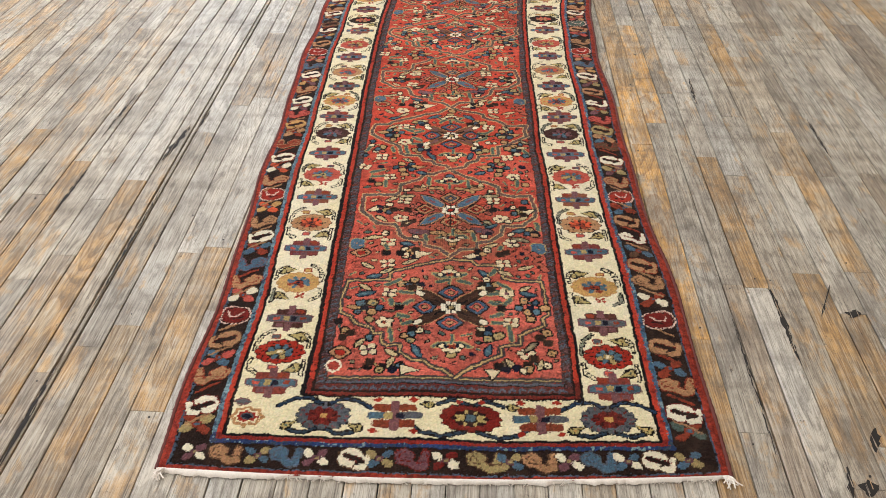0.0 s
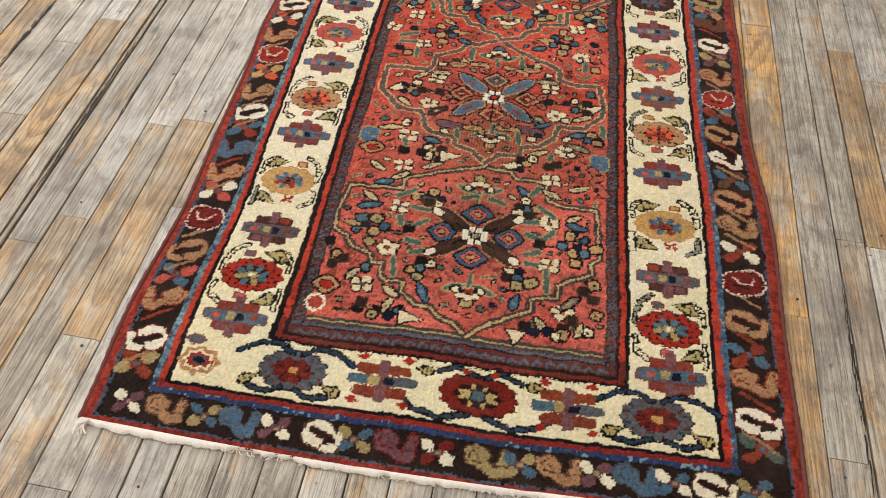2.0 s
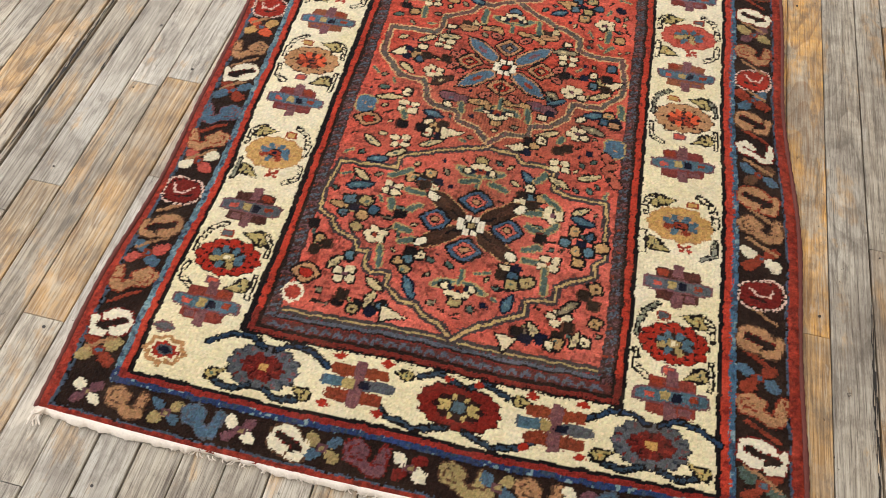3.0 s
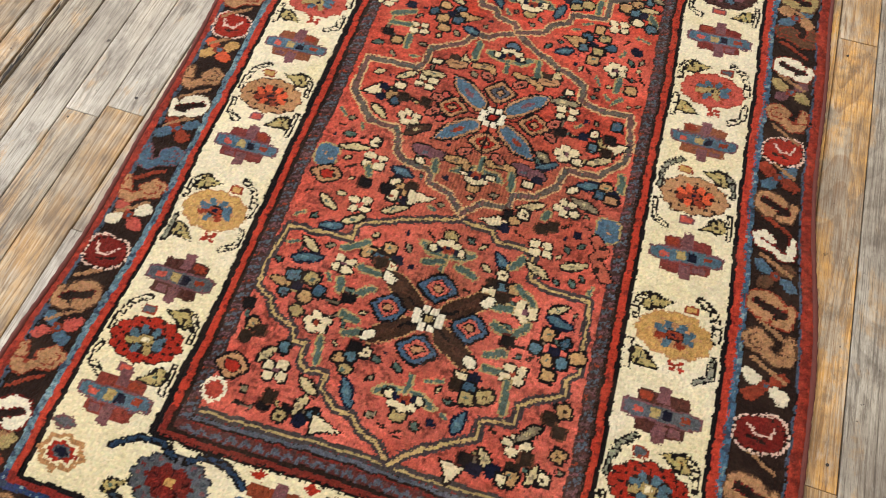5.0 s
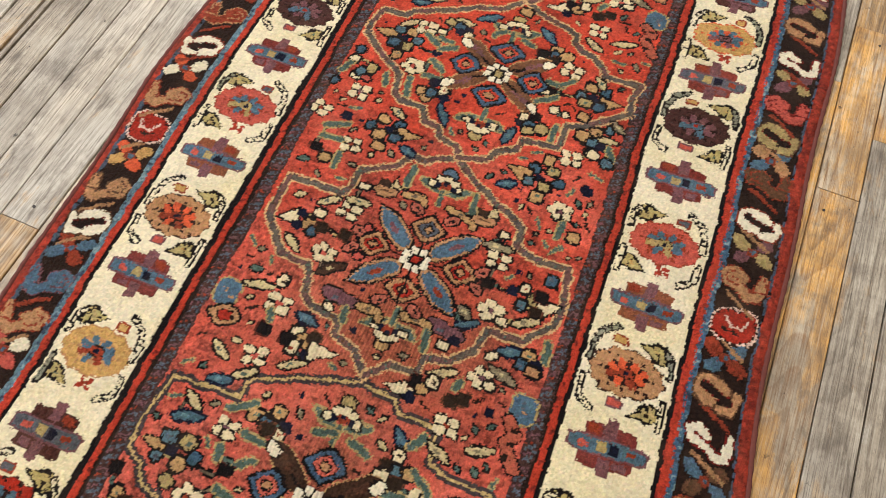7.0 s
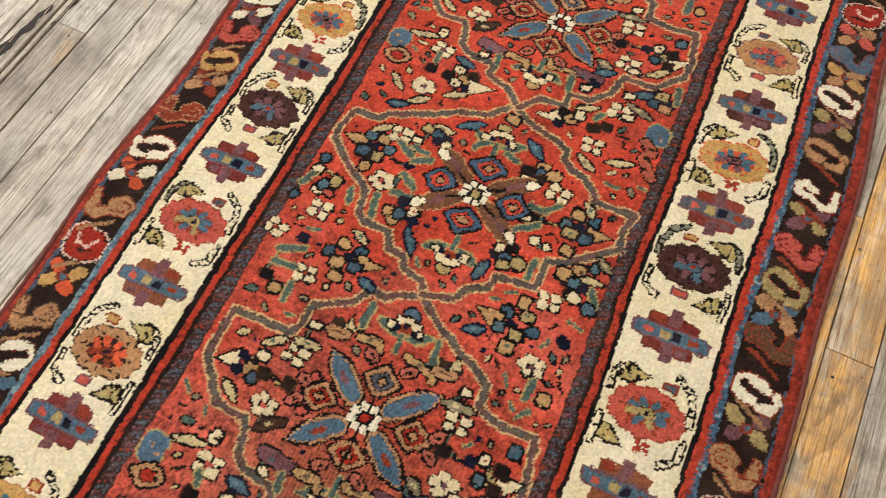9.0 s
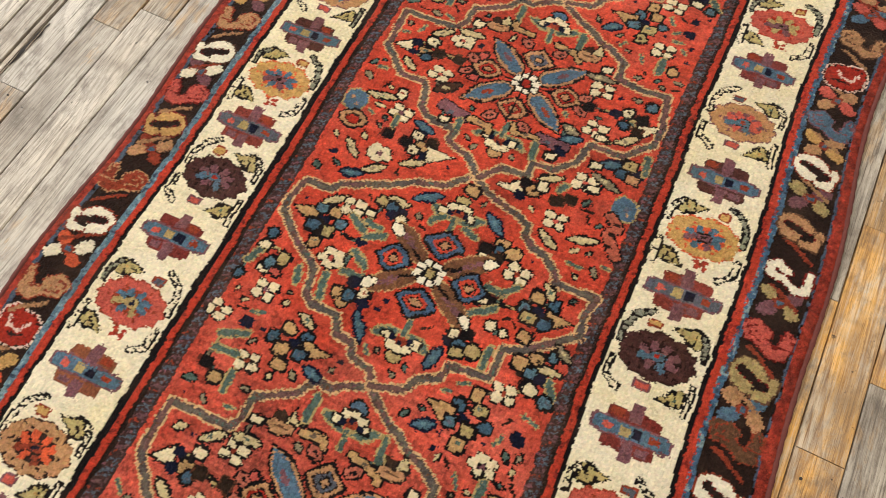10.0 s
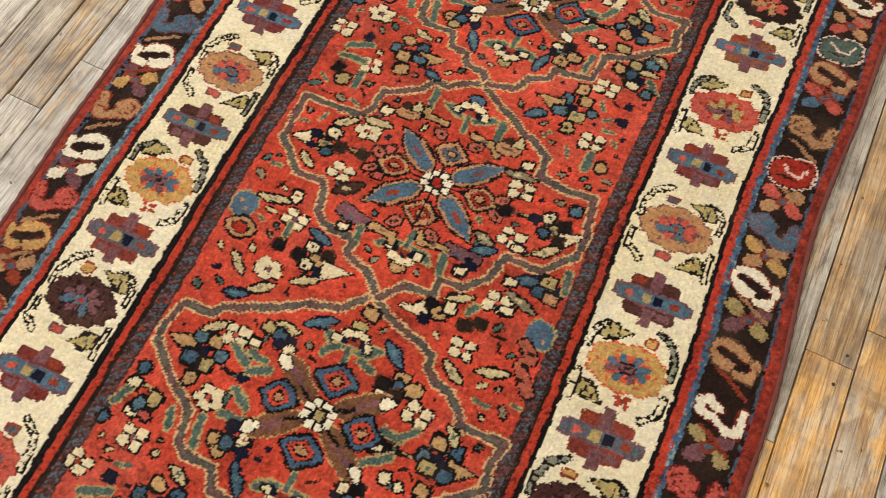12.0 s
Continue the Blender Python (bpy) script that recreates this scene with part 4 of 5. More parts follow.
def sew(kind, u, v, u1=None, v1=None):
    """One small figure of the field, by its letter; the long ones reach from one place to another."""
    a, b = (u, v), (u1, v1)
    if kind == "f":
        flower(u, v, rng.uniform(.0138, .0156))
    elif kind == "q":
        block(u, v, .0072, .0056, IVORY)
    elif kind == "c":
        block(u, v, .0074, .0076, IVORY, BLACK, (None, RUST, BROWN)[rng.integers(3)])
    elif kind == "o":
        block(u, v, .0090, .0080, STRAW if rng.uniform() < .7 else OLIVE, BLACK, (None, None, BROWN, TEAL)[rng.integers(4)])
    elif kind == "t":
        block(u, v, .0088, .0066, TAN)
    elif kind == "u":
        block(u, v, .0076, .0070, (lin(88, 118, 130), lin(66, 94, 112))[rng.integers(2)], BLACK, (None, SLATE)[rng.integers(2)])
    elif kind == "r":
        block(u, v, .0068, .0052, ROSE)
    elif kind == "N":
        block(u, v, .0094, .0082, NAVY, None)
    elif kind == "k":
        blob(u, v, .0092, .0084, BLACK, lin(92, 44, 34), 5, rng.uniform(-15, 15), .0014)
    elif kind == "d":
        blob(u, v, .0090, .0082, lin(46, 33, 24), lin(100, 58, 40), 5, rng.uniform(-15, 15), .0012)
    elif kind in "wG":
        du, dv = u1 - u, v1 - v
        n = max(math.hypot(du, dv), 1e-6)
        tri(u + .35 * du, v + .35 * dv, .0125, n * .5 + .005, IVORY if kind == "w" else STRAW, BLACK, math.degrees(math.atan2(dv, du)) - 90, .0026)
    elif kind == "l":
        leaf_between(a, b, .0049, PALE, BLACK, (None, GREYED, TEAL)[rng.integers(3)])
    elif kind == "g":
        leaf_between(a, b, .0052, GREYED, BLACK, PALE)
    elif kind == "e":
        leaf_between(a, b, .0062, lin(70, 46, 34), BLACK, PALE)
    elif kind == "n":
        leaf_between(a, b, .0056, lin(78, 108, 122), NAVY, lin(102, 132, 138))
    elif kind == "b":
        line([a, b], .0042, TEAL, OLIVE, .0023)
    elif kind == "x":
        line([a, b], .0018, BLACK)
    elif kind == "s":
        line([a, b, (u1 + .004, v1 - .009)] if v1 < v else [(u - .003, v + .009), a, b], .0044, STRAW, BLACK, .0028)
        blob((u + u1) / 2, (v + v1) / 2, .005, .0018, TAUPE, None, 2)
    elif kind == "m":
        line([a, b], .0088, MAUVE, BLACK, .0024)
        blob((u + u1) / 2 - .006, (v + v1) / 2 - .003, .006, .0035, SLATE, None, 2)
    elif kind == "j":
        blob(u, v - .006, .0175, .0092, TAN, BLACK, 2, 8, .0028)
        blob(u - .004, v + .006, .0100, .0055, lin(58, 40, 28), None, 2.5)
        tri(u + .010, v + .010, .0080, .0085, PALE, BLACK, 10, .0022)
        line([(u - .008, v - .007), (u + .009, v - .006)], .0012, DUN)
    elif kind == "B":
        blob(u, v, .0165, .0180, BLUE, OLIVE, 3, rng.uniform(-20, 20), .0024)
        for _ in range(5):
            blob(u + rng.uniform(-.010, .010), v + rng.uniform(-.010, .010), .0026, .0018, (TAN, SLATE)[rng.integers(2)], None, 2)
    elif kind == "O":
        blob(u, v, .0215, .0150, TAN, BLACK, 1.4, 0, .0030)
        blob(u, v, .0100, .0070, BRICK, BROWN, 2, 0, .002)
    elif kind == "T":
        line([(u - .010, v + .028), (u + .004, v + .013), (u - .006, v), (u + .004, v - .015), (u + .014, v - .028)], .0074, lin(184, 96, 74), BLACK, .0026)
        for dv in (-.018, .002, .018):
            blob(u + rng.uniform(-.003, .003), v + dv, .0050, .0036, BROWN, None, 3)


def lattice(points, first):
    """The stepped band of the lattice, pale at its rims, its heart changing from grey-green to mauve on the way."""
    if first:
        line(points, .0066, lin(70, 60, 60))
        line(points, .0019, lin(196, 168, 112))
        return
    line(points, .0046, lin(98, 78, 70), lin(214, 174, 124), .0027)
    for i, (a, b) in enumerate(zip(points, points[1:])):
        line([a, b], .0034, (lin(104, 96, 84), lin(114, 84, 78), lin(96, 88, 82))[i % 3])
    for a, b in zip(points, points[1:]):
        for t in np.arange(0.15, 1, 0.3):
            if rng.uniform() < .5:
                blob(a[0] + (b[0] - a[0]) * t, a[1] + (b[1] - a[1]) * t, .0022, .0016, (MAUVE, TEAL, DUN)[rng.integers(3)], None, 2)


PITCH = 0.3437
for k in range(7):
    s0 = PITCH * k
    if s0 > VT - 0.24:
        break

    def jig(w=.0015):
        return rng.uniform(-w, w)
    star = k % 2 == 1
    bands = (STAR_LATTICE_WEST, STAR_LATTICE_EAST) if star else (LOZ_LATTICE_WEST, LOZ_LATTICE_EAST) if k else (FIRST_LATTICE_WEST, FIRST_LATTICE_EAST)
    for band in bands:
        lattice([(FC + a + jig(), s0 + b + jig()) for a, b in band], k == 0)
    tips = (.124, -.112) if star else (.100, -.104) if k else (.108, -.116)
    for v0, up in zip(tips, (1, -1)):
        crown(FC + jig() + (.004 if up < 0 else -.004), s0 + v0, up, (BLUE if up > 0 else STRAW) if star else OLIVE)
    runs = ((STAR_WEST, STAR_EAST, STAR_FOOT_WEST, STAR_FOOT_EAST) if star else (LOZ_WEST, LOZ_EAST, LOZ_FOOT_WEST, LOZ_FOOT_EAST) if k
            else (FIRST_WEST, FIRST_EAST, FIRST_FOOT_WEST, FIRST_FOOT_EAST))
    # thin stems between near figures, under them
    for run in runs:
        for i, (p, q) in enumerate(zip(run, run[1:])):
            if math.hypot(p[1] - q[1], p[2] - q[2]) < .036:
                mid = (FC + (p[1] + q[1]) / 2 + jig(.006), s0 + (p[2] + q[2]) / 2 + jig(.006))
                line([(FC + p[1], s0 + p[2]), mid, (FC + q[1], s0 + q[2])], .0018, (TEAL, OLIVE, TAUPE)[i % 3], BLACK, .0016)
    for run in runs:
        for kind, *at in run:
            sew(kind, *[c + (FC if i % 2 == 0 else s0) + jig() for i, c in enumerate(at)])
    # what the east foot of the lozenge cells repeats of the west, turned round
    if not star and k:
        for kind, *at in LOZ_FOOT_WEST:
            if at[1] < -.128 and at[0] > -.205:
                sew(kind, *[(FC - c) if i % 2 == 0 else s0 + c for i, c in enumerate(at)])
    if star:
        for side in (-1, 1):
            for up in (-1, 1):
                t = math.degrees(math.atan2(up * .041, side * .052))
                c, s = math.cos(radians(t)), math.sin(radians(t))
                blob(FC + .054 * c, s0 + .054 * s, .034, .0150, TAN, BLACK, 2.6, t, .0028)
                tri(FC + .087 * c, s0 + .087 * s, .0125, .013, TAN, BLACK, t - 90, .0024)
                blob(FC + .054 * c, s0 + .054 * s, .029, .0100, BLUE, lin(70, 84, 92), 2.6, t, .0010)
                tri(FC + .085 * c, s0 + .085 * s, .0105, .0125, BLUE, None, t - 90)
                blob(FC + .058 * c, s0 + .058 * s, .010, .0038, (RUST, MAUVE)[up > 0], None, 2, t)
                line([(FC, s0), (FC + side * .086, s0)], .0014, BLACK)
                line([(FC, s0), (FC, s0 + up * .075)], .0014, BLACK)
            diamond(FC + side * .064, s0 + .002, .0225, .0180, TAN, BRICK, TAN)
            diamond(FC, s0 + side * .049, .0235, .0190, TAN, (SLATE, BRICK)[side < 0], TAN)
            for up in (-1, 1):
                for x, y in ((.092, .013), (.026, .073)):
                    blob(FC + side * x, s0 + up * y, .0105, .0064, lin(186, 104, 84), BLACK, 2, 30 * up * side, .0030)
                    blob(FC + side * x + .001, s0 + up * y, .0050, .0020, BLACK, None, 2, 30 * up * side)
    else:
        for side in (-1, 1):
            for up in (-1, 1):
                t = math.degrees(math.atan2(up * .030, side * .042))
                blob(FC + side * .042, s0 + up * .030, .036, .0135, (lin(122, 82, 56), lin(66, 44, 32))[k == 0], STRAW, 2.4, t, .0016)
                for q in (-.2, .3, .7):
                    blob(FC + side * .042 * (1 + q * .5), s0 + up * .030 * (1 + q * .5), .011, .0022, (MAUVE, lin(84, 54, 40))[k == 0], None, 2, t + 24)
                blob(FC + side * .068, s0 + up * .044, .0105, .0068, CREAM, BLACK, 2, t, .0024)
                line([(FC, s0), (FC + side * .034, s0 + up * .022)], .0022, BLACK)
            diamond(FC + side * .055, s0 + .001, .0235, .0205, lin(72, 96, 120), SALMON if k == 0 else RED, TAN)
            diamond(FC, s0 + side * .046, .0265, .0200, lin(72, 96, 120), SALMON if k == 0 else RED, TAN)
    blob(FC, s0, .017, .015, BLACK, None, 3)
    for a in range(8):
        t = radians(45 * a + 22.5)
        r = .0142
        blob(FC + r * math.cos(t) * 1.12, s0 + r * math.sin(t), .0053, .0048, WHITE, BLACK, 5, 0, .0013)
    blob(FC, s0, .0060, .0054, BRICK if star else OLIVE, BLACK, 4, 0, .0016)
# a small ringed flower at the foot of the field
rosette(-.236, -0.166, .012, .013, 8, lin(172, 70, 54), CREAM, .1, 0, .0050)

# small leaves and specks in what ground is left
for tries, reach, grow in ((3000, .0120, 1.25), (7000, .0078, 0.85), (9000, .0056, 0.55)):
    for _ in range(tries):
        u, v = rng.uniform(-.232, .206), rng.uniform(-.176, VT - .25)
        w = window(u, v, reach)
        if (dye[w] != bare[w]).any():
            continue
        i = rng.integers(6)
        t = rng.uniform(-70, 70)
        if i < 3:
            blob(u, v, grow * rng.uniform(.0066, .0090), grow * rng.uniform(.0032, .0044), (PALE, GREYED, TEAL)[i], BLACK, rng.uniform(1.1, 1.7), t, .0022)
        elif i == 3:
            blob(u, v, .0048 * grow, .0044 * grow, NAVY, None, 4, t)
        else:
            c, s = math.cos(radians(t)), math.sin(radians(t))
            line([(u - .008 * grow * c, v - .008 * grow * s), (u + .008 * grow * c, v + .008 * grow * s)], .0020, (TEAL, BROWN)[i % 2], OLIVE if i % 2 == 0 else None, .0014)

# dye lots along the rug, soft highlights of the nap painted in, and a touch of difference from knot to knot
edge_mix = np.clip(0.5 + 0.7 * smooth_noise(0.006, 23), 0, 1)[..., None]
rim_on = (lev < 1)
dye[rim_on] = (dye * (1 - edge_mix) + np.array(lin(124, 44, 34)) * edge_mix)[rim_on]
dye = np.where(field[..., None], dye * rib_shade, dye)
dye[(lev >= 2) & (lev < 3)] *= 0.96
# the cream wool has yellowed in places, most at the near end
aged = np.clip(0.45 + 0.5 * smooth_noise(0.07, 51) + 0.35 * smooth_noise(0.016, 52) + np.clip(0.25 - gv, 0, 0.6), 0, 1)[..., None] * ((lev >= 6) & (lev < 7))[..., None]
dye *= 1 - aged * np.array((0.035, 0.06, 0.19))
pale = np.clip(dye.mean(axis=2), 0, 1)
even = 1 - 0.75 * pale
dye *= (1 + even * 0.10 * smooth_noise(0.05, 21) + even * 0.09 * smooth_noise(0.012, 22) + even * rng.normal(0, 0.06, (NV, NU)) + even * 0.19 * np.clip(knot_tone, -2, 2))[..., None] * (1 + 0.05 * even[..., None] * np.clip(knot_hue, -2, 2))
dye = np.clip(dye * np.array((0.765, 0.745, 0.745)), 0.003, 0.9)

# lie of the rug: waves in the edges and the surface, pile lower where brown wool has worn
edge_wave = 0.006 * np.sin(gv * 9.1 + 0.6) + 0.004 * np.sin(gv * 17.3 + 2.0)
kl = np.clip(1 - (gu - UL) / 0.25, 0, 1)
kr = np.clip(1 - (UR - gu) / 0.25, 0, 1)
lie_u = gu + kl * edge_wave * 0.7 + kr * (0.005 * np.sin(gv * 7.7 + 1.4) + 0.003 * np.sin(gv * 15.1))
lie_v = gv + (0.015 * ((gu + 0.016) / 0.5) ** 2 - 0.007) * np.exp(-(gv - VB) / 0.12)
# the hand-woven rug is not quite square: its sides bow and its weave tightens towards the far end
a, b = lie_u, lie_v
lie_u = (-0.00327 - 0.00181 * b - 0.01631 * b ** 2 + 0.01409 * b ** 3 + 0.97579 * a - 0.02204 * a * b + 0.01611 * a * b ** 2
         + 0.03017 * a ** 2 - 0.00544 * a ** 2 * b + 0.00795 * a ** 3)
lie_v = (-0.00311 + 0.98377 * b + 0.01256 * b ** 2 - 0.01536 * b ** 3 + 0.00916 * a + 0.0119 * a * b + 0.01175 * a * b ** 2
         + 0.00291 * a ** 2 - 0.00183 * a ** 2 * b + 0.00304 * a ** 3)
rim_d = np.minimum(np.minimum(gu - UL, UR - gu), np.minimum(gv - VB, VT - gv))
round_off = 0.0035 * np.exp(-rim_d / 0.004)
dark = dye.mean(axis=2) < 0.03
lie_z = 0.0085 + 0.0012 * smooth_noise(0.16, 31) + 0.0006 * smooth_noise(0.03, 32) - 0.0009 * dark + 0.00040 * rng.normal(0, 1, (NV, NU)) - round_off

rug = tagged(empty("runner_rug", pose(0.0047, 0.4552, 0, 0, 0, TURN)),
             "worn red hand-knotted wool runner with cream floral border", "rug")


def pile(name, mask, label):
    """One mesh of knots where mask holds, in the plan of the rug."""
    ids = -np.ones((NV, NU), int)
    quad = mask[:-1, :-1]
    jj, ii = np.nonzero(quad)
    used = np.zeros((NV, NU), bool)
    for a, b in ((0, 0), (0, 1), (1, 0), (1, 1)):
        used[jj + a, ii + b] = True
    ids[used] = np.arange(used.sum())
    co = np.stack([lie_u[used], lie_v[used], lie_z[used]], 1)
    faces = np.stack([ids[jj, ii], ids[jj, ii + 1], ids[jj + 1, ii + 1], ids[jj + 1, ii]], 1)
    me = bpy.data.meshes.new(name)
    me.vertices.add(len(co))
    me.vertices.foreach_set("co", co.astype(np.float32).ravel())
    me.loops.add(faces.size)
    me.loops.foreach_set("vertex_index", faces.astype(np.int32).ravel())
    me.polygons.add(len(faces))
    me.polygons.foreach_set("loop_start", np.arange(0, faces.size, 4, dtype=np.int32))
    me.update(calc_edges=True)
    me.polygons.foreach_set("use_smooth", np.ones(len(faces), bool))
    layer = me.color_attributes.new("dye", "FLOAT_COLOR", "POINT")
    layer.data.foreach_set("color", np.concatenate([dye[used], np.ones((len(co), 1))], 1).astype(np.float32).ravel())
    me.materials.append(WOOL)
    ob = new(name, me)
    ob.parent = rug
    return tagged(ob, label)


pile("field", lev >= 11, "red field with stepped lattice and flower medallions")
pile("inner_guard", (lev >= 7) & (lev < 11), "brown guard band with small running figures")
pile("main_border", (lev >= 6) & (lev < 7), "cream border with rosettes and stepped crosses")
pile("outer_guard", (lev >= 3) & (lev < 6), "blue and red guard stripes")
pile("outer_border", (lev >= 2) & (lev < 3), "dark brown border with hooked figures")
pile("edge_stripe", lev < 2, "dark red edge stripe")
bm = bmesh.new()
under = [[bm.verts.new((lie_u[j, i], lie_v[j, i], z)) for j in range(6, NV - 2, 24) for i in (4, NU - 5)] for z in (0.0004, 0.0052)]
for q in range(0, len(under[0]) - 3, 2):
    bm.faces.new([under[1][k] for k in (q, q + 1, q + 3, q + 2)])
    bm.faces.new([under[0][k] for k in (q + 2, q + 3, q + 1, q)])
    for m in (q, q + 1):
        bm.faces.new((under[0][m], under[0][m + 2], under[1][m + 2], under[1][m]))
for q in (0, len(under[0]) - 2):
    bm.faces.new((under[0][q], under[0][q + 1], under[1][q + 1], under[1][q]))
bmesh.ops.recalc_face_normals(bm, faces=bm.faces)
part("foundation", bm, JUTE, rug, "woven foundation under the pile")


def tube(bm, points, radius, sides=6):
    """A round cord along points."""
    last = None
    rings = []
    for i, p in enumerate(points):
        q = points[min(i + 1, len(points) - 1)] - points[max(i - 1, 0)]
        side = q.cross(Vector((0, 0, 1)))
        side = side.normalized() if side.length > 1e-6 else Vector((1, 0, 0))
        up = side.cross(q).normalized()
        r = radius(i) if callable(radius) else radius
        ring = [bm.verts.new(p + (side * math.cos(a) + up * math.sin(a)) * r) for a in (2 * math.pi * j / sides for j in range(sides))]
        if last:
            for j in range(sides):
                bm.faces.new((last[j], last[(j + 1) % sides], ring[(j + 1) % sides], ring[j]))
        rings.append(ring)
        last = ring
    bm.faces.new(rings[0])
    bm.faces.new(rings[-1][::-1])


for col, shift in ((0, -0.001), (NU - 1, 0.001)):
    bm = bmesh.new()
    tube(bm, [Vector((lie_u[j, col] + shift, lie_v[j, col], 0.0042)) for j in range(0, NV, 4)],
         lambda i: 0.0040 + 0.0005 * math.sin(i * 1.9) + 0.0003 * math.sin(i * 0.37), 8)
    for f in bm.faces:
        f.smooth = True
    part("selvedge", bm, CORD, rug, "brown overcast wool cord along the side")

# white cotton ends: a woven strip, then loose threads
for row, out in ((0, -1), (NV - 1, 1)):
    bm = bmesh.new()
    ragged = np.convolve(rng.normal(0, 1, NU + 40), np.ones(5) / 5, "valid")[:NU] + 1.2 * np.convolve(rng.normal(0, 1, NU + 80), np.ones(31) / 5.5, "valid")[:NU]
    rows_out = [(0.0, 0.0066), (0.30, 0.0072), (0.75, 0.0056), (1.0, 0.0016)]
    grid = []
    for i in range(0, NU, 2):
        reach = 0.0078 + 0.0019 * ragged[i]
        grid.append([bm.verts.new((lie_u[row, i], lie_v[row, i] + out * (reach * a - 0.002), z + 0.0004 * ragged[i] * (a > 0))) for a, z in rows_out])
    for a, b in zip(grid, grid[1:]):
        for q in range(3):
            bm.faces.new((a[q], b[q], b[q + 1], a[q + 1]) if out < 0 else (a[q + 1], b[q + 1], b[q], a[q]))
    for f in bm.faces:
        f.smooth = True
    part("end_strip", bm, COTTON, rug, "frayed white cotton end strip")
    bm = bmesh.new()
    for i in range(0, NU, 1):
        if rng.uniform() < 0.20:
            x, y, n_long = lie_u[row, i], lie_v[row, i], rng.uniform(0.000, 0.002) * (3.0 if rng.uniform() < 0.04 else 1)
            bend = rng.uniform(-0.009, 0.009)
            tube(bm, [Vector((x, y + out * 0.003, 0.0055)), Vector((x + bend * 0.3, y + out * (0.006 + n_long * 0.3), 0.0048)),
                      Vector((x + bend * 0.8, y + out * (0.006 + n_long), 0.0014))], 0.0008, 4)
    tagged(part("loose_threads", bm, COTTON, rug, "short loose white cotton threads"), kind="stuff")
    for corner, s in ((0, -1), (NU - 1, 1)):
        bm = bmesh.new()
        for i in range(14):
            x, y = lie_u[row, corner] - s * rng.uniform(0, 0.014), lie_v[row, corner]
            d = rng.uniform(0.010, 0.026)
            a = rng.uniform(-0.5, 1.1)
            z1 = rng.uniform(0.002, 0.012)
            tube(bm, [Vector((x, y, 0.006)), Vector((x + s * d * 0.4 * math.sin(a), y + out * d * 0.6, 0.006 + z1 * 0.5)),
                      Vector((x + s * d * math.sin(a), y + out * d * math.cos(a), max(0.0016, z1)))], 0.0012, 5)
        part("corner_tassel", bm, COTTON, rug, "frayed white corner tassel")


# ---- the floor: strip boards, each its own piece ----
floor = tagged(part("floor", box(bmesh.new(), X0, X1, Y0, Y1, -0.06, -0.014), SUBFLOOR),
               "old weathered grey and honey strip-board floor", "floor", kind="structure")
# seams west to east; a board width is about 57 mm
SEAMS = [-1.206, -1.148, -1.087, -1.027, -0.975, -0.915, -0.857, -0.800, -0.760, -0.747, -0.690, -0.634, -0.577, -0.514, -0.452, -0.392]
SEAMS += [-0.392 + 0.05714 * i for i in range(1, 15)]
SEAMS += [0.465, 0.528, 0.588, 0.636, 0.692, 0.754, 0.816, 0.873, 0.938, 0.992, 1.048, 1.104, 1.160, 1.216, 1.281]
while SEAMS[0] > X0 + 0.06:
    SEAMS.insert(0, SEAMS[0] - 0.0585)
while SEAMS[-1] < X1 - 0.06:
    SEAMS.append(SEAMS[-1] + 0.0585)
# board ends that can be seen, by the seam at the board's west side
ENDS = {-1.206: [1.104], -1.148: [0.955], -1.087: [1.918], -1.027: [0.953], -0.975: [1.415], -0.915: [0.576, 0.788, 1.178], -0.857: [0.137, 0.875, 1.311],
        -0.800: [0.237, 0.997], -0.747: [0.307, 1.116, 1.655], -0.690: [0.369, 1.272, 1.774], -0.634: [0.602, 1.322], -0.577: [0.158, 0.625, 1.412],
        0.408: [0.60, 1.340], 0.465: [0.40, 1.134, 1.467], 0.528: [1.252, 1.525, 1.925], 0.588: [0.569, 1.430], 0.636: [0.562, 1.081], 0.692: [0.068, 0.996],
        0.754: [0.156, 0.616, 1.302, 1.948], 0.816: [0.492, 1.004], 0.873: [0.628, 1.222, 1.700], 0.938: [1.980], 0.992: [1.833], 1.160: [1.776], 1.216: [1.850]}
# boards that keep or lost their varnish: seam, from, to, kind
LOOKS = [(0.408, 0.61, 1.34, "amber"), (0.465, 0.40, 1.134, "amber"), (0.465, 1.134, 1.467, "amber"), (0.465, 1.467, 2.6, "honey"), (0.465, -0.8, 0.4, "honey"),
         (0.528, 1.252, 1.525, "amber"), (0.528, 1.525, 1.925, "amber"), (0.528, -0.6, 1.252, "grey"), (0.588, -0.8, 0.569, "brown"),
         (0.588, 0.569, 1.43, "grey"), (0.636, 0.562, 1.081, "honey"), (0.636, -0.8, 0.562, "pale"), (0.692, 0.068, 0.996, "mixed"),
         (0.754, 0.156, 0.616, "honey"), (0.754, 0.616, 1.302, "grey"), (0.816, -0.6, 0.492, "honey"), (0.816, 0.492, 1.004, "grey"),
         (0.873, 0.628, 1.222, "honey"), (0.873, -0.6, 0.628, "grey")]
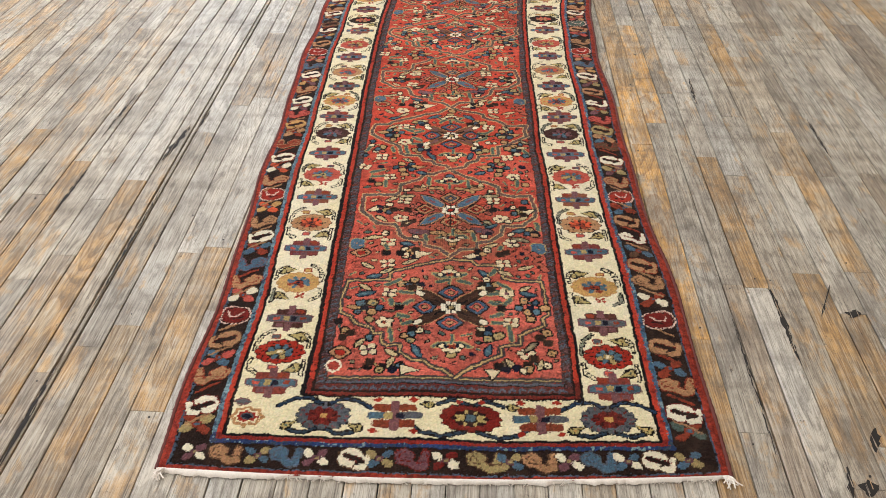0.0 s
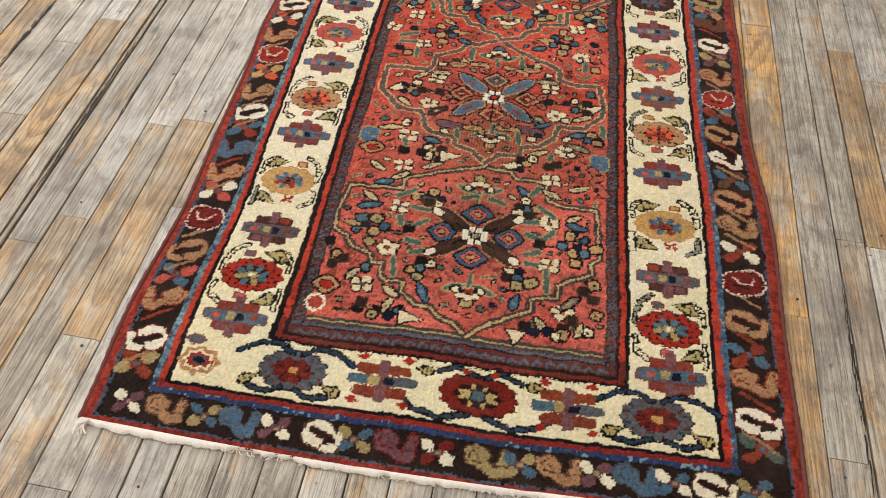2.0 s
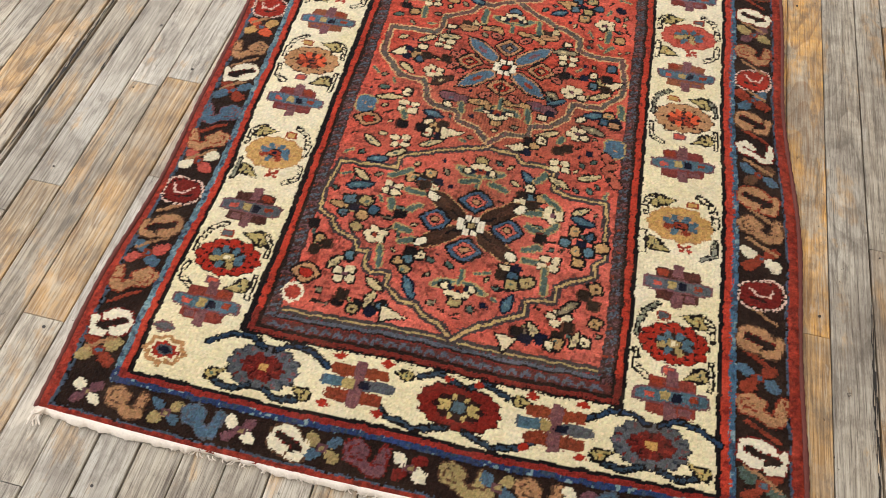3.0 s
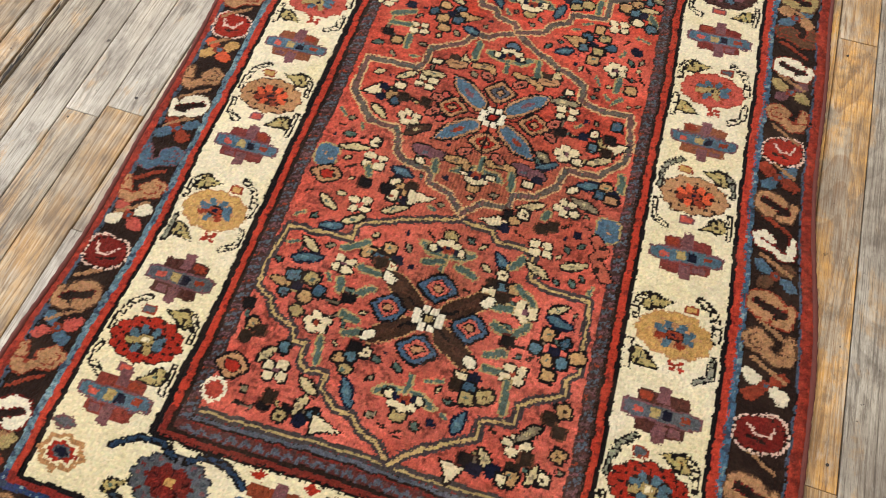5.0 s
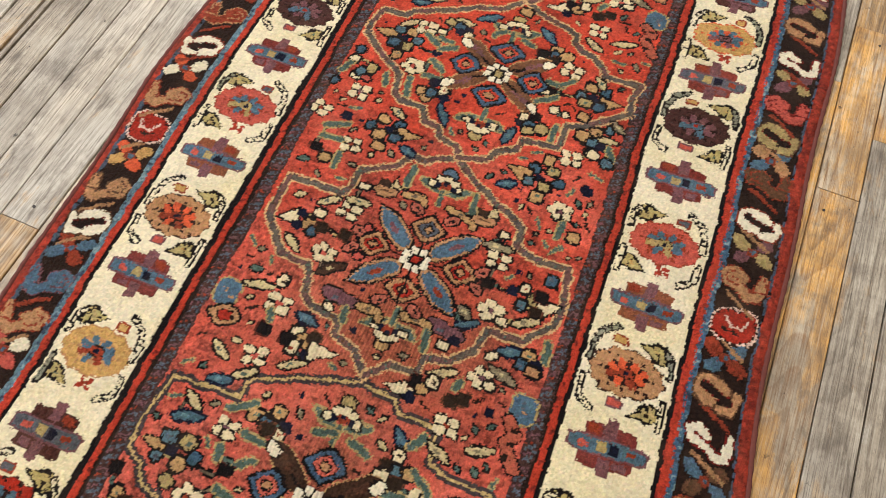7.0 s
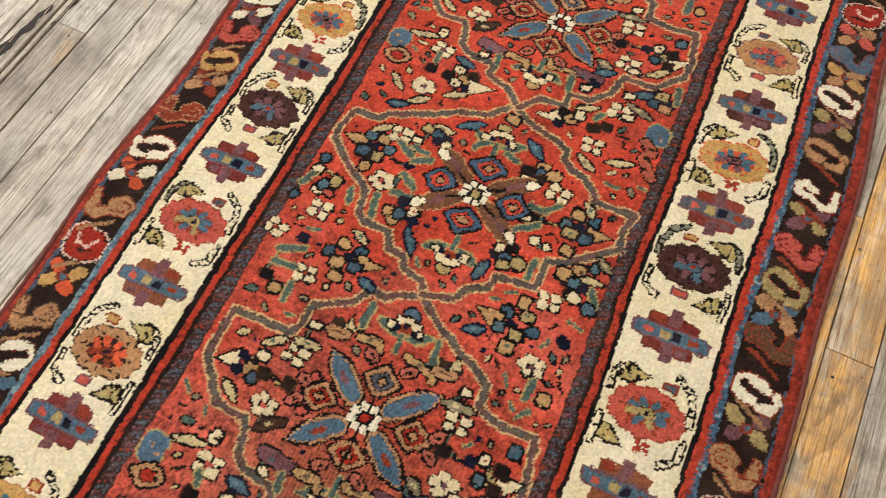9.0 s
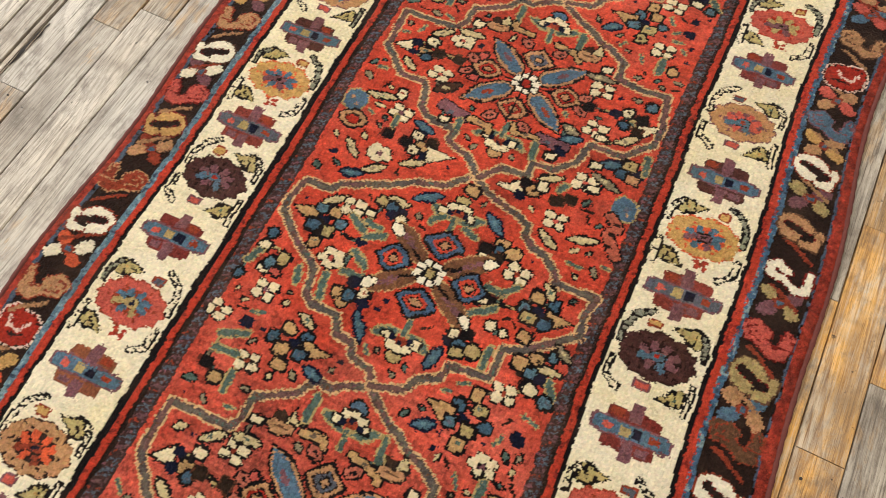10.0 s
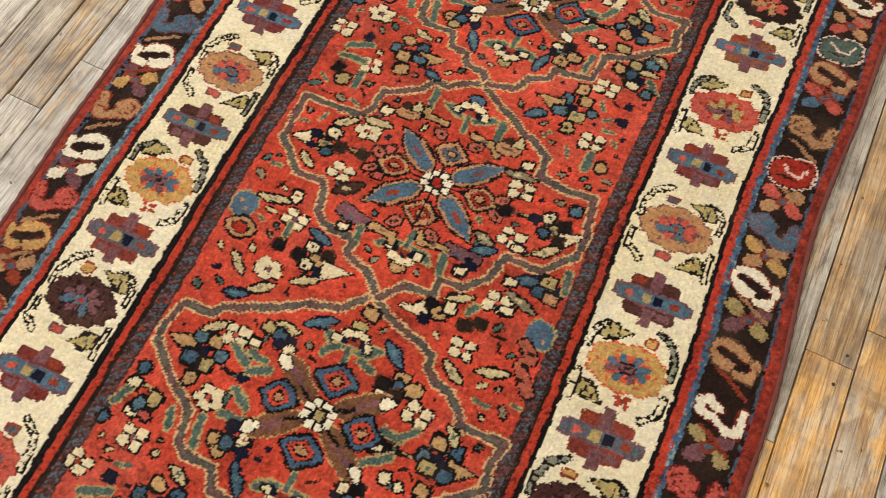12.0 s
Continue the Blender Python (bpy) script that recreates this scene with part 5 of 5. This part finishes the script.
LOOKS += [(-0.577, 0.158, 0.625, "honey"), (-0.577, 0.625, 1.412, "pale"), (-0.577, -0.8, 0.158, "grey"), (-0.577, 1.412, 2.6, "pale"),
          (-0.634, -0.8, 0.602, "mixed"), (-0.634, 0.602, 1.322, "pale"), (-0.690, -0.8, 0.369, "honey"), (-0.690, 0.369, 1.272, "pale"), (-0.690, 1.272, 1.774, "mixed"), (-0.634, 1.322, 2.6, "mixed"),
          (-0.747, -0.8, 0.307, "mixed"), (-0.747, 0.307, 1.116, "grey"), (-0.747, 1.116, 1.655, "pale"), (-0.800, 0.237, 0.997, "mixed"),
          (-0.800, -0.8, 0.237, "brown"), (-0.857, 0.137, 0.875, "honey"), (-0.915, 0.576, 0.788, "grey"), (-0.915, -0.6, 0.576, "brown"),
          (-0.975, 0.0, 1.415, "grey"), (-1.027, -0.4, 0.953, "honey"), (-0.514, -0.8, 0.6, "pale")]
# places of splintered cracks and gaps, the second a shaded board edge: x, y, length, half width, lean
CRACK_SHADES = [(0.690, 0.455, 0.23, 0.0075, 0.0), (0.584, 0.30, 0.34, 0.004, 0.004), (0.845, 0.492, 0.022, 0.024, 0.01), (0.768, 0.17, 0.05, 0.012, 0.02),
          (0.722, 0.070, 0.035, 0.020, 0.01), (0.692, 0.080, 0.06, 0.007, 0.01), (0.800, 0.53, 0.10, 0.003, 0.05), (-0.782, 1.055, 0.17, 0.012, 0.02),
          (-0.744, 1.17, 0.13, 0.006, 0.01), (-0.992, 1.20, 0.26, 0.005, 0.01), (-0.756, 0.12, 0.30, 0.006, 0.0), (-0.752, 0.62, 0.40, 0.004, 0.0),
          (-0.975, 0.80, 0.24, 0.006, 0.01), (-0.692, 0.66, 0.10, 0.004, 0.0), (0.700, 1.45, 0.16, 0.006, 0.01), (1.00, 1.20, 0.20, 0.006, 0.0)]
brng = random.Random(11)
BOARD = 0.016
pieces = {}
rest = {key: [] for key in WOOD}


def board_mesh(wid, length, key):
    """A board with eased long edges, its top at 0 and its middle at the origin."""
    tag = (round(wid, 3), round(length, 2), key)
    if tag not in pieces:
        bm = bmesh.new()
        hw, hl, e = wid / 2, length / 2, 0.0010
        prof = [(-hw, -BOARD), (-hw, -e), (-hw + e, 0.0), (hw - e, 0.0), (hw, -e), (hw, -BOARD)]
        a = [bm.verts.new((x, -hl, z)) for x, z in prof]
        b = [bm.verts.new((x, hl, z)) for x, z in prof]
        for i in range(5):
            bm.faces.new((a[i], a[i + 1], b[i + 1], b[i]))
        bm.faces.new(a[::-1])
        bm.faces.new(b)
        bmesh.ops.recalc_face_normals(bm, faces=bm.faces)
        me = bpy.data.meshes.new("plank")
        bm.to_mesh(me)
        bm.free()
        me.materials.append(WOOD[key])
        pieces[tag] = me
    return pieces[tag]


spots = []
for a, b in zip(SEAMS, SEAMS[1:]):
    known = next((ENDS[k] for k in ENDS if abs(k - a) < 0.004), [])
    ends, y = [Y0], Y0
    if known:
        y = known[0]
        while y - 1.1 > Y0:
            y -= brng.uniform(0.7, 1.2)
            ends.append(y)
        ends += known
    else:
        y += brng.uniform(0.2, 1.2)
        ends.append(y)
    y = max(ends)
    while y < Y1 - 0.6:
        y += brng.choice((0.45, 0.6, 0.75, 0.9, 1.1, 1.3)) * brng.uniform(0.9, 1.1)
        ends.append(min(y, Y1))
    ends = sorted(set(ends + [Y1]))
    ends = [e for i, e in enumerate(ends) if i == 0 or e - ends[i - 1] > 0.08]
    for y0, y1 in zip(ends, ends[1:]):
        mid = (y0 + y1) / 2
        key = next((l[3] for l in LOOKS if abs(l[0] - a) < 0.004 and l[1] - 0.02 <= mid <= l[2] + 0.02), None)
        if key is None and -1.1 < a < -0.5 and y0 > 0.7:
            key = brng.choice(("pale", "pale", "grey", "mixed"))
        if key is None and abs(a) < 0.5 and y0 < 0.3:
            key = brng.choice(("pale", "pale", "pale", "grey"))
        key = key or brng.choices(("grey", "mixed", "honey", "brown", "pale"), (40, 24, 6, 20, 10))[0]
        gap = brng.choice((0.0006, 0.0008, 0.0009, 0.0012, 0.0022))
        if -0.81 < a < -0.74 or 0.58 < a < 0.59 and mid < 0.5:
            gap = 0.0022
        spots.append(((a + b) / 2, mid, b - a - 2 * gap, y1 - y0 - 0.0010, key, brng.uniform(-0.0006, 0.0), brng.uniform(-0.05, 0.05)))
near = sorted(spots, key=lambda s: max(abs(s[0]) / 1.6, abs(s[1] - 0.9) / 1.6))
for i, (x, y, wid, length, key, dz, roll) in enumerate(near):
    if i < 290:
        ob = new("plank", board_mesh(wid, length, key))
        ob.location, ob.rotation_euler = (x, y, dz), (0, radians(roll), radians(roll * 0.9))
        ob.parent = floor
    else:
        rest[key].append((x, y, wid, length, dz))
for key, boards in rest.items():
    vs, fs = [], []
    for x, y, wid, length, dz in boards:
        n0, hw, hl = len(vs), wid / 2, length / 2
        for yy in (y - hl, y + hl):
            vs += [(x - hw, yy, -BOARD), (x - hw, yy, dz), (x + hw, yy, dz), (x + hw, yy, -BOARD)]
        fs += [(n0 + 1, n0 + 2, n0 + 6, n0 + 5), (n0, n0 + 1, n0 + 5, n0 + 4), (n0 + 2, n0 + 3, n0 + 7, n0 + 6), (n0, n0 + 3, n0 + 2, n0 + 1), (n0 + 4, n0 + 5, n0 + 6, n0 + 7)]
    me = bpy.data.meshes.new("far_planks")
    me.from_pydata(vs, [], fs)
    me.materials.append(WOOD[key])
    ob = new("far_planks", me)
    ob.parent = floor
    tagged(ob, kind="stuff")

# dark nail heads by the board ends
vs, fs = [], []
for x, y, wid, length, key, dz, roll in near[:290]:
    for s in (-1, 1):
        if brng.random() < 0.25:
            cx, cy = x + brng.uniform(-0.3, 0.3) * wid, y + s * (length / 2 - brng.uniform(0.012, 0.035))
            r, n0 = brng.uniform(0.0014, 0.0024), len(vs)
            for zz, rr in ((0.0007, r), (-0.002, r * 1.05)):
                vs += [(cx + rr * math.cos(a * math.pi / 4), cy + rr * math.sin(a * math.pi / 4), zz) for a in range(8)]
            fs += [tuple(n0 + a for a in range(8))] + [(n0 + a, n0 + 8 + a, n0 + 8 + (a + 1) % 8, n0 + (a + 1) % 8) for a in range(8)]
me = bpy.data.meshes.new("nail_heads")
me.from_pydata(vs, [], fs)
me.materials.append(plain("rusted_dark_iron", lin(46, 38, 34), 0.6))
ob = new("nail_heads", me)
ob.parent = floor
tagged(ob, kind="stuff")


# splintered cracks: a flat dark jagged strip on the boards for the shade inside, with lifted slivers of wood along it
def crack_shade(x, y, length, wid, lean, seed):
    r = random.Random(seed)
    shade_strip, sliver = bmesh.new(), bmesh.new()
    n = max(6, int(length / 0.012))
    left, right = [], []
    for i in range(n + 1):
        t = i / n
        half = wid * math.sin(math.pi * min(0.97, max(0.03, t))) ** 0.6 * r.uniform(0.35, 1.0)
        cx, cy = x + lean * (t - 0.5) + r.uniform(-0.2, 0.2) * wid, y + length * (t - 0.5)
        left.append(shade_strip.verts.new((cx - half, cy, 0.0006)))
        right.append(shade_strip.verts.new((cx + half, cy + r.uniform(-0.003, 0.003), 0.0006)))
        if i and r.random() < 0.5:
            side = r.choice((-1, 1))
            sx, ln = cx + side * half * r.uniform(0.1, 0.9), r.uniform(0.02, 0.05)
            a = [sliver.verts.new(p) for p in ((sx - 0.0012, cy - ln / 2, 0.0004), (sx + 0.0012, cy - ln / 2, 0.0004), (sx + 0.0003, cy + ln / 2, r.uniform(0.001, 0.003)), (sx, cy, 0.0022))]
            for q in ((0, 1, 3), (1, 2, 3), (2, 0, 3), (0, 2, 1)):
                sliver.faces.new([a[k] for k in q])
    for i in range(n):
        shade_strip.faces.new((left[i], right[i], right[i + 1], left[i + 1]))
    ob = part("crack_shade", shade_strip, SUBFLOOR, floor, "flat dark strip for the shade at a splintered split or board edge")
    part("splinters", sliver, WOOD["brown"], ob)


for i, c in enumerate(CRACK_SHADES):
    crack_shade(*c, seed=40 + i)
